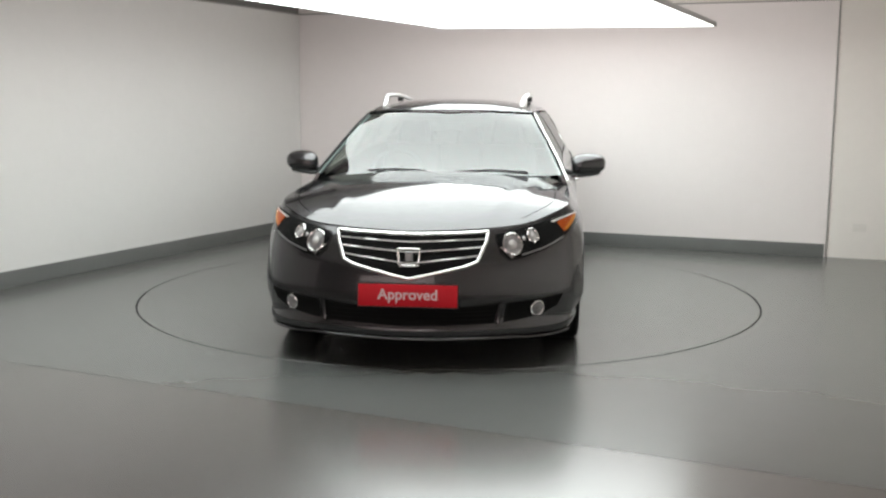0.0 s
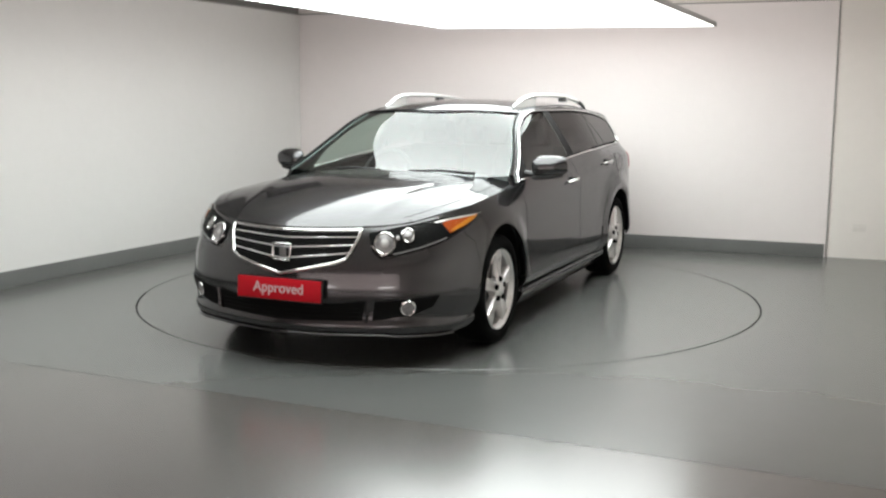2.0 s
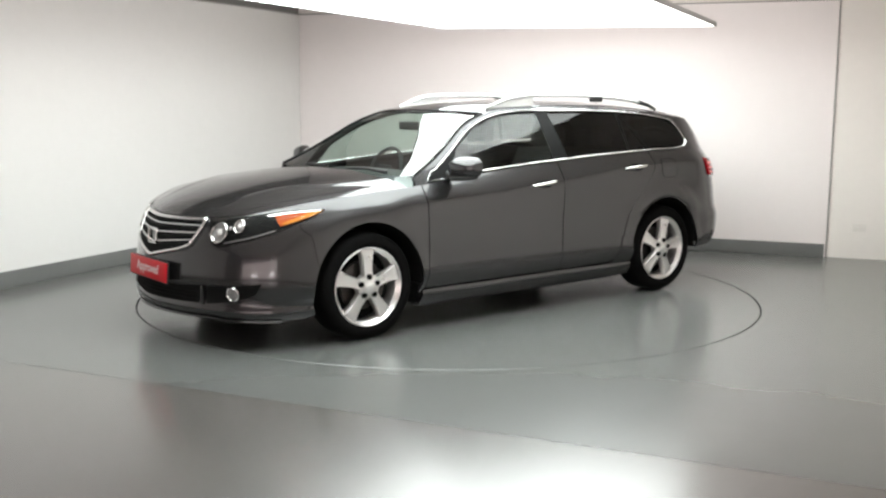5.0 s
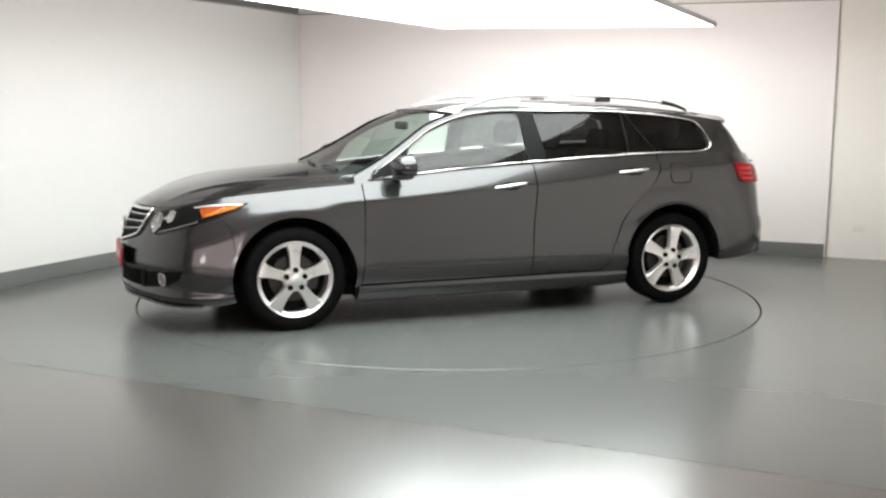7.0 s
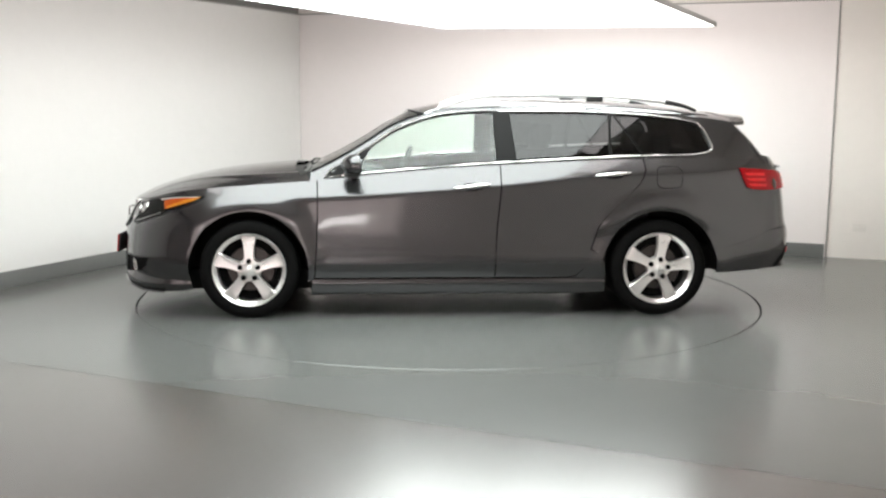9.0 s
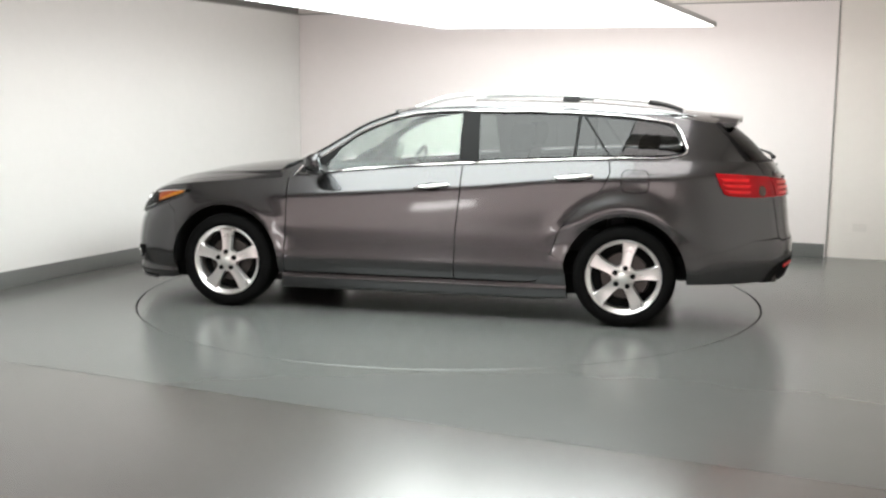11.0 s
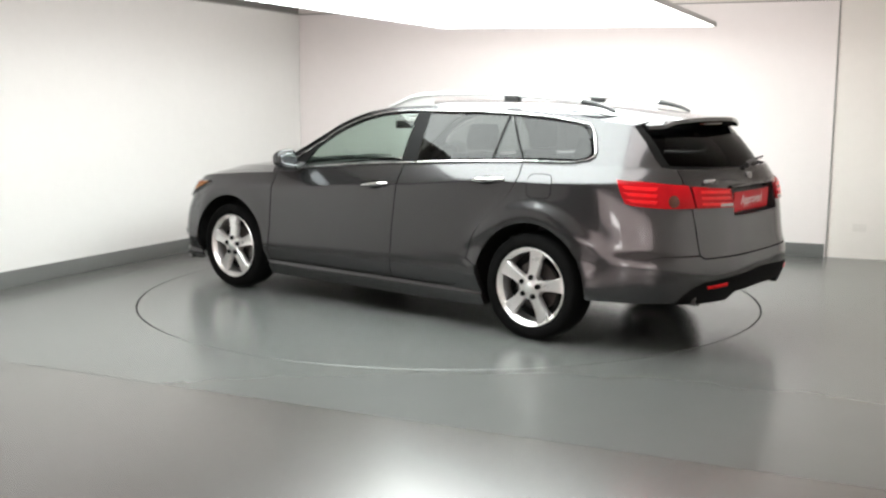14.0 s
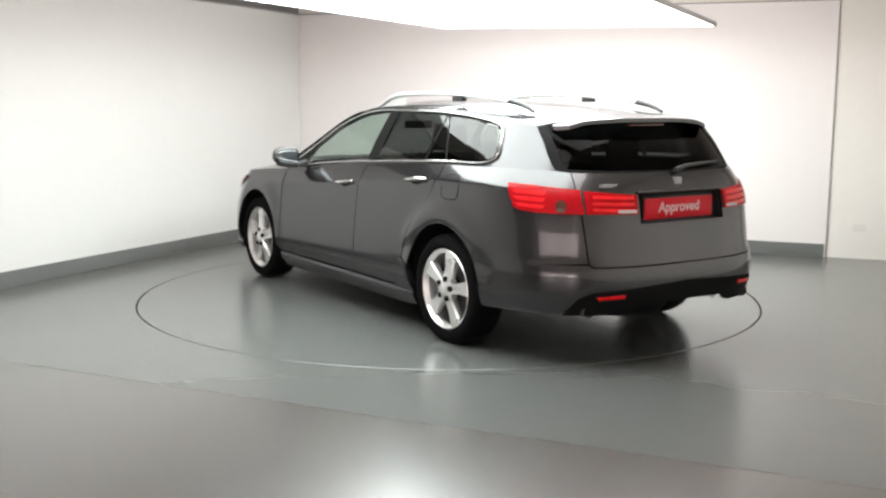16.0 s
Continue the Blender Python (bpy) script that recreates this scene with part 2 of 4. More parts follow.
def deck():
    bm = bmesh.new()
    n = 160
    for r0, r1, z0, z1 in ((0, 2.240, 0, 0), (2.240, 2.244, 0, -0.003), (2.244, 2.244, -0.003, -0.04)):
        for i in range(n):
            a, b = 2 * math.pi * i / n, 2 * math.pi * (i + 1) / n
            pts = [(r0 * math.cos(a), r0 * math.sin(a), z0), (r1 * math.cos(a), r1 * math.sin(a), z1),
                   (r1 * math.cos(b), r1 * math.sin(b), z1), (r0 * math.cos(b), r0 * math.sin(b), z0)]
            bm.faces.new([bm.verts.new(p) for p in (pts if r0 else pts[:3])])
    bmesh.ops.remove_doubles(bm, verts=bm.verts, dist=1e-5)
    return bm

part("deck", deck(), FLOOR, turntable, "grey painted deck")

def ring_seal():
    bm = bmesh.new()
    n = 160
    for i in range(n):
        a, b = 2 * math.pi * i / n, 2 * math.pi * (i + 1) / n
        bm.faces.new([bm.verts.new((r * math.cos(c), r * math.sin(c), -0.036)) for r, c in ((2.2435, a), (2.2565, a), (2.2565, b), (2.2435, b))])
    bmesh.ops.remove_doubles(bm, verts=bm.verts, dist=1e-5)
    return bm

part("rim_seal", ring_seal(), SEAL, turntable, "thin black gap round the deck")

# ---- car materials ----
def paint_material():
    """Metallic paint: flakes under a clear coat, with a faint dust film."""
    m = mat("grey_metallic_paint", (0.047, 0.044, 0.050), 0.25, metal=0.85, coat=0.9, coat_rough=0.03)
    nt = m.node_tree
    b = nt.nodes["Principled BSDF"]
    b.inputs["Specular Tint"].default_value = (0.25, 0.25, 0.27, 1)
    tc = nt.nodes.new("ShaderNodeTexCoord")
    flakes = nt.nodes.new("ShaderNodeTexVoronoi")
    flakes.inputs["Scale"].default_value = 900
    soft = nt.nodes.new("ShaderNodeTexNoise")
    soft.inputs["Scale"].default_value = 3
    nt.links.new(tc.outputs["Object"], flakes.inputs["Vector"])
    nt.links.new(tc.outputs["Object"], soft.inputs["Vector"])
    mix = nt.nodes.new("ShaderNodeMix")
    mix.data_type = "RGBA"
    mix.inputs[0].default_value = 0.05
    mix.inputs[6].default_value = (0.047, 0.044, 0.050, 1)
    nt.links.new(flakes.outputs["Color"], mix.inputs[7])
    sat = nt.nodes.new("ShaderNodeHueSaturation")
    sat.inputs["Saturation"].default_value = 0.45
    sat.inputs["Value"].default_value = 0.82
    nt.links.new(mix.outputs[2], sat.inputs["Color"])
    nt.links.new(sat.outputs["Color"], b.inputs["Base Color"])
    rr = nt.nodes.new("ShaderNodeMapRange")
    rr.inputs["To Min"].default_value, rr.inputs["To Max"].default_value = 0.03, 0.09
    nt.links.new(soft.outputs["Fac"], rr.inputs["Value"])
    nt.links.new(rr.outputs[0], b.inputs["Coat Roughness"])
    return m

def glass_material(name, tint, rough=0.0, mirror=0.02, edge_gloss=0.7):
    """A thin pane: tinted see-through with a mirror gloss that grows at the edge of view."""
    m = bpy.data.materials.new(name)
    m.use_nodes = True
    nt = m.node_tree
    nt.nodes.remove(nt.nodes["Principled BSDF"])
    clear = nt.nodes.new("ShaderNodeBsdfTransparent")
    clear.inputs[0].default_value = (*tint, 1)
    gloss = nt.nodes.new("ShaderNodeBsdfGlossy")
    gloss.inputs["Roughness"].default_value = rough
    edge = nt.nodes.new("ShaderNodeLayerWeight")
    edge.inputs["Blend"].default_value = 0.5
    power = nt.nodes.new("ShaderNodeMath")
    power.operation = "POWER"
    power.inputs[1].default_value = 4.5
    nt.links.new(edge.outputs["Facing"], power.inputs[0])
    fres = nt.nodes.new("ShaderNodeMath")
    fres.operation = "MULTIPLY_ADD"
    fres.inputs[1].default_value, fres.inputs[2].default_value = edge_gloss, mirror
    nt.links.new(power.outputs[0], fres.inputs[0])
    mix = nt.nodes.new("ShaderNodeMixShader")
    nt.links.new(fres.outputs[0], mix.inputs[0])
    nt.links.new(clear.outputs[0], mix.inputs[1])
    nt.links.new(gloss.outputs[0], mix.inputs[2])
    nt.links.new(mix.outputs[0], nt.nodes["Material Output"].inputs[0])
    return m

PAINT = paint_material()
DARK = mat("black_underside", (0.008, 0.008, 0.008), 0.9, spec=0.1)
BLACK = mat("black_plastic", (0.018, 0.018, 0.018), 0.42, bump=0.1, bump_scale=500)
GLOSS_BLACK = mat("gloss_black_trim", (0.008, 0.008, 0.008), 0.5, spec=0.07)
CHROME = mat("chrome", (0.78, 0.78, 0.77), 0.1, metal=1.0)
SATIN = mat("satin_aluminium", (0.84, 0.84, 0.83), 0.3, metal=0.75, rvary=0.04, noise_scale=5)
ALLOY = mat("silver_alloy", (0.76, 0.74, 0.73), 0.30, metal=0.8, rvary=0.05, noise_scale=8, coat=0.4)
RUBBER = mat("tyre_rubber", (0.005, 0.005, 0.005), 0.85, vary=0.15, noise_scale=9, bump=0.25, bump_scale=150, spec=0.06)
STEEL = mat("brake_steel", (0.075, 0.068, 0.065), 0.42, metal=0.9, vary=0.12, noise_scale=14)
CLEAR_GLASS = glass_material("window_glass", (0.76, 0.86, 0.80), mirror=0.05)
SCREEN_GLASS = glass_material("windscreen_glass", (0.70, 0.80, 0.77), mirror=0.11, edge_gloss=0.7)
HATCH_GLASS = glass_material("dark_tailgate_glass", (0.02, 0.02, 0.02), mirror=0.006, edge_gloss=0.35)
PRIVACY = glass_material("dark_privacy_glass", (0.11, 0.115, 0.115), mirror=0.04, edge_gloss=0.85)
LENS = glass_material("clear_lamp_lens", (0.93, 0.93, 0.93), mirror=0.005, edge_gloss=0.10)
AMBER = mat("amber_reflector", (0.36, 0.062, 0.007), 0.4, spec=0.25, vary=0.15, noise_scale=20)
REFLECT = mat("lamp_reflector", (0.36, 0.35, 0.35), 0.3, metal=0.8, vary=0.5, noise_scale=26)
YELLOW_LENS = mat("yellow_lamp_lens", (0.55, 0.20, 0.02), 0.35, spec=0.25, vary=0.1, noise_scale=20)
DULL = mat("dull_grey_metal", (0.30, 0.30, 0.30), 0.4, metal=0.9)
RED_LENS = mat("red_lamp_lens", (0.36, 0.003, 0.007), 0.25, spec=0.25, vary=0.25, noise_scale=12)
RED_LIT = mat("red_lamp_inner", (0.72, 0.010, 0.013), 0.3, spec=0.25, vary=0.2, noise_scale=25)
CLEAR_LENS = mat("white_lamp_lens", (0.45, 0.43, 0.42), 0.15, coat=0.6)
PLATE_RED = mat("red_plate", (0.55, 0.012, 0.022), 0.35, spec=0.2, vary=0.05, noise_scale=6)
PLATE_WHITE = mat("white_print", (0.66, 0.50, 0.51), 0.4)
SEAT = mat("dark_seat_cloth", (0.03, 0.03, 0.032), 0.9, vary=0.2, noise_scale=20, bump=0.3, bump_scale=300)
DASH = mat("dark_dash_plastic", (0.022, 0.022, 0.024), 0.55, bump=0.2, bump_scale=400)
BROWN_LENS = mat("dark_brown_lamp_lens", (0.07, 0.02, 0.012), 0.2, coat=0.2)
MIRROR = mat("mirror_glass", (0.30, 0.31, 0.32), 0.02, metal=1.0)

# ---- body surfaces of the car: x forwards, y to its left, z up, origin on the ground between the axles ----
def smooth_curve(pts):
    """A smooth function through (a, value) pairs, with no overshoot."""
    pts = sorted(pts)
    xs = [p[0] for p in pts]
    ys = [p[1] for p in pts]
    n = len(xs)
    d = [(ys[i + 1] - ys[i]) / (xs[i + 1] - xs[i]) for i in range(n - 1)]
    m = [d[0]] + [0.0 if d[i - 1] * d[i] <= 0 else 2 * d[i - 1] * d[i] / (d[i - 1] + d[i]) for i in range(1, n - 1)] + [d[-1]]
    def f(a):
        if a <= xs[0]:
            return ys[0]
        if a >= xs[-1]:
            return ys[-1]
        lo, hi = 0, n - 1
        while hi - lo > 1:
            mid = (lo + hi) // 2
            if xs[mid] <= a:
                lo = mid
            else:
                hi = mid
        h = xs[hi] - xs[lo]
        t = (a - xs[lo]) / h
        return (ys[lo] * (1 + 2 * t) * (1 - t) ** 2 + h * m[lo] * t * (1 - t) ** 2
                + ys[hi] * t * t * (3 - 2 * t) + h * m[hi] * t * t * (t - 1))
    return f

def step(a, b, x):
    t = min(max((x - a) / (b - a), 0), 1)
    return t * t * (3 - 2 * t)

WB = 1.3525                      # half the wheelbase
ARCH_Z, ARCH_R = 0.325, 0.388

# widest outline in plan, from the middle of the nose round the left side to the middle of the tail
NOSE, TAIL = 2.325, -2.425
def plan_points():
    """A pointed nose, a flank that bows gently, and a flattened tail."""
    pts = []
    nose = [(2.29, -0.25), (NOSE, 0.0), (2.292, 0.25), (2.212, 0.50), (2.10, 0.715), (1.945, 0.852), (1.73, 0.912), (1.46, 0.922), (1.20, 0.920), (0.9, 0.920)]
    for p, q, r, w in zip(nose, nose[1:], nose[2:], nose[3:]):
        for i in range(8):
            t = i / 8
            pts.append(tuple(0.5 * (2 * q[k] + (r[k] - p[k]) * t + (2 * p[k] - 5 * q[k] + 4 * r[k] - w[k]) * t * t + (3 * q[k] - p[k] - 3 * r[k] + w[k]) * t ** 3) for k in (0, 1)))
    pts.append((1.20, 0.920))
    for i in range(1, 40):
        x = 1.20 - 2.55 * i / 40
        pts.append((x, 0.920 - 0.006 * math.sin(math.pi * i / 40)))
    for i in range(60):
        a = (1 - i / 59) * math.pi / 2
        pts.append((-1.35 + (TAIL + 1.35) * math.cos(a) ** 0.60, 0.920 * math.sin(a) ** 0.62))
    return pts

PLAN = [Vector(p) for p in plan_points()]
PLAN_S = [0.0]
for i in range(1, len(PLAN)):
    PLAN_S.append(PLAN_S[-1] + (PLAN[i] - PLAN[i - 1]).length)
HALF = PLAN_S[-1]
_s = np.linspace(0, HALF, 1201)
_x = np.interp(_s, PLAN_S, [p.x for p in PLAN])
_y = np.interp(_s, PLAN_S, [p.y for p in PLAN])
_k = np.hanning(41) / np.hanning(41).sum()
_x = np.convolve(np.concatenate((_x[40:0:-1], _x, _x[-2:-42:-1])), _k, "same")[40:-40]
_y = np.convolve(np.concatenate((-_y[40:0:-1], _y, -_y[-2:-42:-1])), _k, "same")[40:-40]
_nx, _ny = np.gradient(_y), -np.gradient(_x)
_l = np.hypot(_nx, _ny)
_nx, _ny = _nx / _l, _ny / _l

def u_at_x(x):
    return float(np.interp(-x, -_x, _s))

def u_front(y):
    return float(np.interp(y, _y[:500], _s[:500]))

def u_rear(y):
    return float(np.interp(y, _y[700:][::-1], _s[700:][::-1]))

crease = smooth_curve([(2.2, 0.66), (1.9, 0.72), (1.5, 0.775), (1.13, 0.79), (0.6, 0.815), (0.03, 0.854), (-0.4, 0.885), (-0.9, 0.935), (-1.3, 0.955), (-1.9, 0.975), (-2.3, 0.985)])
belt = smooth_curve([(2.33, 0.742), (2.2, 0.757), (2.0, 0.803), (1.67, 0.848), (1.3, 0.878), (0.9, 0.905), (0.55, 0.94), (0.03, 0.985), (-0.34, 1.007), (-0.9, 1.038), (-1.4, 1.056), (-2.0, 1.06), (-2.4, 1.045)])
front_profile = smooth_curve([(0.15, 0.08), (0.178, 0.024), (0.205, 0.002), (0.235, -0.003), (0.262, 0.010), (0.30, 0.014), (0.40, 0.0), (0.50, 0.011), (0.56, 0.023), (0.62, 0.048), (0.70, 0.082), (0.75, 0.112), (0.82, 0.17)])
rear_profile = smooth_curve([(0.2, 0.13), (0.27, 0.06), (0.33, 0.03), (0.42, 0.004), (0.50, 0.0), (0.545, 0.006), (0.60, 0.024), (0.75, 0.042), (0.90, 0.068), (1.0, 0.115), (1.08, 0.17)])

def inset(x, z):
    zc, zb = crease(x), belt(x)
    side = SIDE_CACHE.get(round(x, 3))
    if side is None:
        low = smooth_curve([(0.14, 0.085), (0.185, 0.052), (0.235, 0.030), (0.258, 0.037), (0.285, 0.022), (0.33, 0.005), (0.38, 0.0), (0.46, 0.003), (min(0.62, zc - 0.10), 0.011),
                            (zc - 0.03, 0.022), (zc, 0.025), (zc + 0.1, 0.038)])
        lean = 0.56 + 0.22 * step(-0.9, -1.6, x)
        soft_edge = 0.009 + 0.065 * step(0.95, 1.55, x)
        def side(h, low=low, zc=zc, lean=lean, soft_edge=soft_edge):
            """Below the shoulder line the flank stands upright; above it leans in, with a tight radius between."""
            d = h - zc
            k = soft_edge
            return low(min(h, zc)) + lean * 0.5 * (d + math.sqrt(d * d + k * k)) + max(d, 0) ** 2 * 0.6
        SIDE_CACHE[round(x, 3)] = side
    wf, wr = step(1.62, 2.2, x), step(-1.72, -2.26, x)
    v = side(z)
    if wf:
        v = v * (1 - wf) + wf * front_profile(z)
    if wr:
        v = v * (1 - wr) + wr * rear_profile(z)
    for hx in (WB, -WB):
        r = math.hypot(x - hx, z - ARCH_Z)
        if r < 0.62:
            v -= 0.014 * math.exp(-((r - 0.39) / 0.06) ** 2) * step(0.22, 0.36, z)
            v -= (0.020 if hx < 0 else 0.010) * math.exp(-((r - 0.455) / 0.065) ** 2) * step(0.50, 0.68, z)
    return v

SIDE_CACHE = {}

def wrap(u, z, off=0.0):
    """A point of the lower body: u metres round the plan from the nose (negative on its right), at height z."""
    while u > 2 * HALF:
        u -= 4 * HALF
    sign = 1
    if u < 0:
        u, sign = -u, -1
    if u > HALF:
        u, sign = 2 * HALF - u, -sign
    k = u / HALF * 1200
    i = min(int(k), 1199)
    f = k - i
    x, y = _x[i] + (_x[i + 1] - _x[i]) * f, _y[i] + (_y[i + 1] - _y[i]) * f
    nx, ny = _nx[i] + (_nx[i + 1] - _nx[i]) * f, _ny[i] + (_ny[i + 1] - _ny[i]) * f
    d = inset(x, z) - off
    return Vector((x - nx * d, sign * max(y - ny * d, 0.0), z))

# the upper edge of the lower body, as a function of x
EDGE = [wrap(u, belt(float(np.interp(u, _s, _x)))) for u in np.linspace(0, HALF, 500)]
_ex = np.array([p.x for p in EDGE])
_ey = np.array([p.y for p in EDGE])
_ez = np.array([p.z for p in EDGE])

def edge_y(x):
    return float(np.interp(-x, -_ex, _ey))

def edge_z(x):
    return float(np.interp(-x, -_ex, _ez))

NOSE_TOP = float(_ex[0])
bonnet_mid = smooth_curve([(NOSE_TOP, 0.742), (2.15, 0.782), (2.02, 0.835), (1.82, 0.891), (1.615, 0.931), (1.41, 0.956), (1.25, 0.971), (1.10, 0.982), (1.0, 0.989)])

def bonnet_top(x, y, off=0.0):
    ye, ze = max(edge_y(x), 0.05), edge_z(x)
    r = min(abs(y) / ye, 1.0)
    z = ze + (max(bonnet_mid(x), ze) - ze) * (1 - r ** 2.3)
    line = 0.42 + 0.22 * step(2.1, 1.1, x)
    z += 0.007 * math.exp(-((abs(y) - line) / 0.035) ** 2) * step(2.18, 1.9, x)
    return Vector((x, y, z + off))

roof_edge = smooth_curve([(0.98, 0.945), (0.86, 1.0), (0.70, 1.085), (0.585, 1.155), (0.395, 1.268), (0.2, 1.335), (0.05, 1.362), (-0.4, 1.378), (-1.0, 1.372), (-1.5, 1.338), (-1.8, 1.303), (-1.95, 1.28)])
roof_mid = smooth_curve([(0.33, 1.345), (0.26, 1.366), (0.14, 1.393), (0.0, 1.413), (-0.4, 1.436), (-1.0, 1.428), (-1.5, 1.394), (-1.8, 1.357), (-2.0, 1.332)])

def flank(x, z, off=0.0):
    """The upper side of the car: windows and pillars lean inwards above the belt."""
    h = z - edge_z(x)
    y = edge_y(x) - 0.50 * h - 0.32 * h * h
    return Vector((x, y + off, z + 0.5 * off))

def roof_top(x, y, off=0.0):
    ye = flank(x, roof_edge(x)).y
    r = min(abs(y) / ye, 1.0)
    ze = roof_edge(x)
    return Vector((x, y, ze + (max(roof_mid(x), ze) - ze) * (1 - r ** 2.8) + off))

def clip(poly, axis, limit, keep_less):
    out = []
    for i in range(len(poly)):
        p, q = poly[i], poly[(i + 1) % len(poly)]
        a = p[axis] <= limit if keep_less else p[axis] >= limit
        b = q[axis] <= limit if keep_less else q[axis] >= limit
        if a:
            out.append(p)
        if a != b:
            t = (limit - p[axis]) / (q[axis] - p[axis])
            out.append((limit, p[1] + (q[1] - p[1]) * t) if axis == 0 else (p[0] + (q[0] - p[0]) * t, limit))
    return out

def panel(poly, surface, su=0.03, sv=0.03, off=0.0, depth=0.014, bm=None):
    """A sheet of the given surface within the outline poly, with folded-in edges."""
    bm = bmesh.new() if bm is None else bm
    verts, uv = {}, {}
    def vert(p):
        key = (round(p[0], 5), round(p[1], 5))
        if key not in verts:
            v = bm.verts.new(surface(p[0], p[1], off))
            verts[key] = v
            uv[v] = key
        return verts[key]
    u0, u1 = min(p[0] for p in poly), max(p[0] for p in poly)
    v0, v1 = min(p[1] for p in poly), max(p[1] for p in poly)
    nu, nv = max(1, round((u1 - u0) / su)), max(1, round((v1 - v0) / sv))
    made = []
    for i in range(nu):
        a, b = u0 + (u1 - u0) * i / nu, u0 + (u1 - u0) * (i + 1) / nu
        strip = clip(clip(poly, 0, a, False), 0, b, True)
        if len(strip) < 3:
            continue
        for j in range(nv):
            c, d = v0 + (v1 - v0) * j / nv, v0 + (v1 - v0) * (j + 1) / nv
            cell = clip(clip(strip, 1, c, False), 1, d, True)
            ring = []
            for p in cell:
                v = vert(p)
                if v not in ring:
                    ring.append(v)
            if len(ring) >= 3:
                try:
                    made.append(bm.faces.new(ring))
                except ValueError:
                    pass
    if depth:
        edges = [e for f in made for e in f.edges if len(e.link_faces) == 1]
        low = {}
        for e in set(edges):
            for v in e.verts:
                if v not in low:
                    low[v] = bm.verts.new(surface(*uv[v], off - depth))
        for e in set(edges):
            a, b = e.verts
            try:
                bm.faces.new((a, b, low[b], low[a]))
            except ValueError:
                pass
    loose = [v for v in bm.verts if not v.link_faces]
    bmesh.ops.delete(bm, geom=loose, context="VERTS")
    return bm

def mirrored(bm):
    other = bm.copy()
    for v in other.verts:
        v.co.y = -v.co.y
    return other

def pair(name, bm, material, parent, label="", smooth=40, parent_right=None):
    """The same part on the left and on the right side."""
    other = mirrored(bm)
    return part(name, bm, material, parent, label, smooth), part(name, other, material, parent_right or parent, label, smooth)

def side_poly(pts):
    return [(u_at_x(x), z) for x, z in pts]

def along(f, a, b, n=12, dz=0.0):
    return [(a + (b - a) * i / n, f(a + (b - a) * i / n) + dz) for i in range(n + 1)]

def arch(hx, a0, a1, n=28, r=ARCH_R):
    return [(hx + r * math.cos(radians(a0 + (a1 - a0) * i / n)), ARCH_Z + r * math.sin(radians(a0 + (a1 - a0) * i / n))) for i in range(n + 1)]

def tube(pts, radius, seg=8, flat=1.0, bm=None, closed=False, up=None):
    """A bar along pts; radius may be a list; flat squeezes it upright."""
    bm = bm or bmesh.new()
    pts = [Vector(p) for p in pts]
    n = len(pts)
    rings = []
    for i, p in enumerate(pts):
        a = pts[(i - 1) % n] if closed or i else p
        b = pts[(i + 1) % n] if closed or i < n - 1 else p
        d = (b - a).normalized()
        side = d.cross(Vector(up) if up else Vector((0, 0, 1)))
        if side.length < 1e-4:
            side = d.cross(Vector((0, 1, 0)))
        side.normalize()
        top = side.cross(d)
        r = radius[i] if isinstance(radius, (list, tuple)) else radius
        rings.append([bm.verts.new(p + side * r * math.cos(2 * math.pi * k / seg) + top * r * flat * math.sin(2 * math.pi * k / seg)) for k in range(seg)])
    for i in range(n if closed else n - 1):
        a, b = rings[i], rings[(i + 1) % n]
        for k in range(seg):
            bm.faces.new((a[k], a[(k + 1) % seg], b[(k + 1) % seg], b[k]))
    if not closed:
        bm.faces.new(rings[0])
        bm.faces.new(rings[-1])
    return bm

def lathe(profile, n=48, bm=None):
    """Turned about the y axis: profile of (radius, y)."""
    bm = bm or bmesh.new()
    rings = []
    for r, y in profile:
        if r < 1e-5:
            rings.append([bm.verts.new((0, y, 0))])
        else:
            rings.append([bm.verts.new((r * math.cos(2 * math.pi * k / n), y, r * math.sin(2 * math.pi * k / n))) for k in range(n)])
    for a, b in zip(rings, rings[1:]):
        for k in range(n):
            j = (k + 1) % n
            f = [a[k % len(a)], a[j % len(a)], b[j % len(b)], b[k % len(b)]]
            f = [v for i, v in enumerate(f) if v not in f[:i]]
            if len(f) >= 3:
                bm.faces.new(f)
    return bm

car = thing("car", "dark grey metallic estate car with silver roof rails on a turntable", "car")

def round_recess(poly):
    """The outline cut into pieces that leave out the recess of the rear plate."""
    mid = clip(clip(poly, 1, 0.779, False), 1, 0.934, True)
    ends = [clip(mid, 0, u_rear(0.325), True), clip(mid, 0, 2 * HALF - u_rear(0.325), False)]
    return [p for p in [clip(poly, 1, 0.779, True), clip(poly, 1, 0.934, False)] + ends if len(p) > 2]

def body_shell():
    """Dark inner shell that shows in the gaps between the panels."""
    left = ([(0, 0.19)] + [(u_at_x(x), z) for x, z in [(1.76, 0.20)] + arch(WB, -16, 196, r=0.400) + [(0.94, 0.17), (-0.94, 0.17)] + arch(-WB, -16, 182, r=0.400)]
            + [(u_at_x(-1.82), 0.315), (u_rear(0.62), 0.34), (HALF, 0.37), (HALF, belt(TAIL) - 0.012)] + [(u_at_x(x), belt(x) - 0.012) for x in np.linspace(-2.38, 2.30, 60)] + [(0, 0.73)])
    bm = bmesh.new()
    for piece in round_recess(left):
        panel(piece, wrap, 0.05, 0.04, -0.012, 0, bm)
    pair("inner_shell", bm, DARK, car, "dark inner body structure")

body_shell()

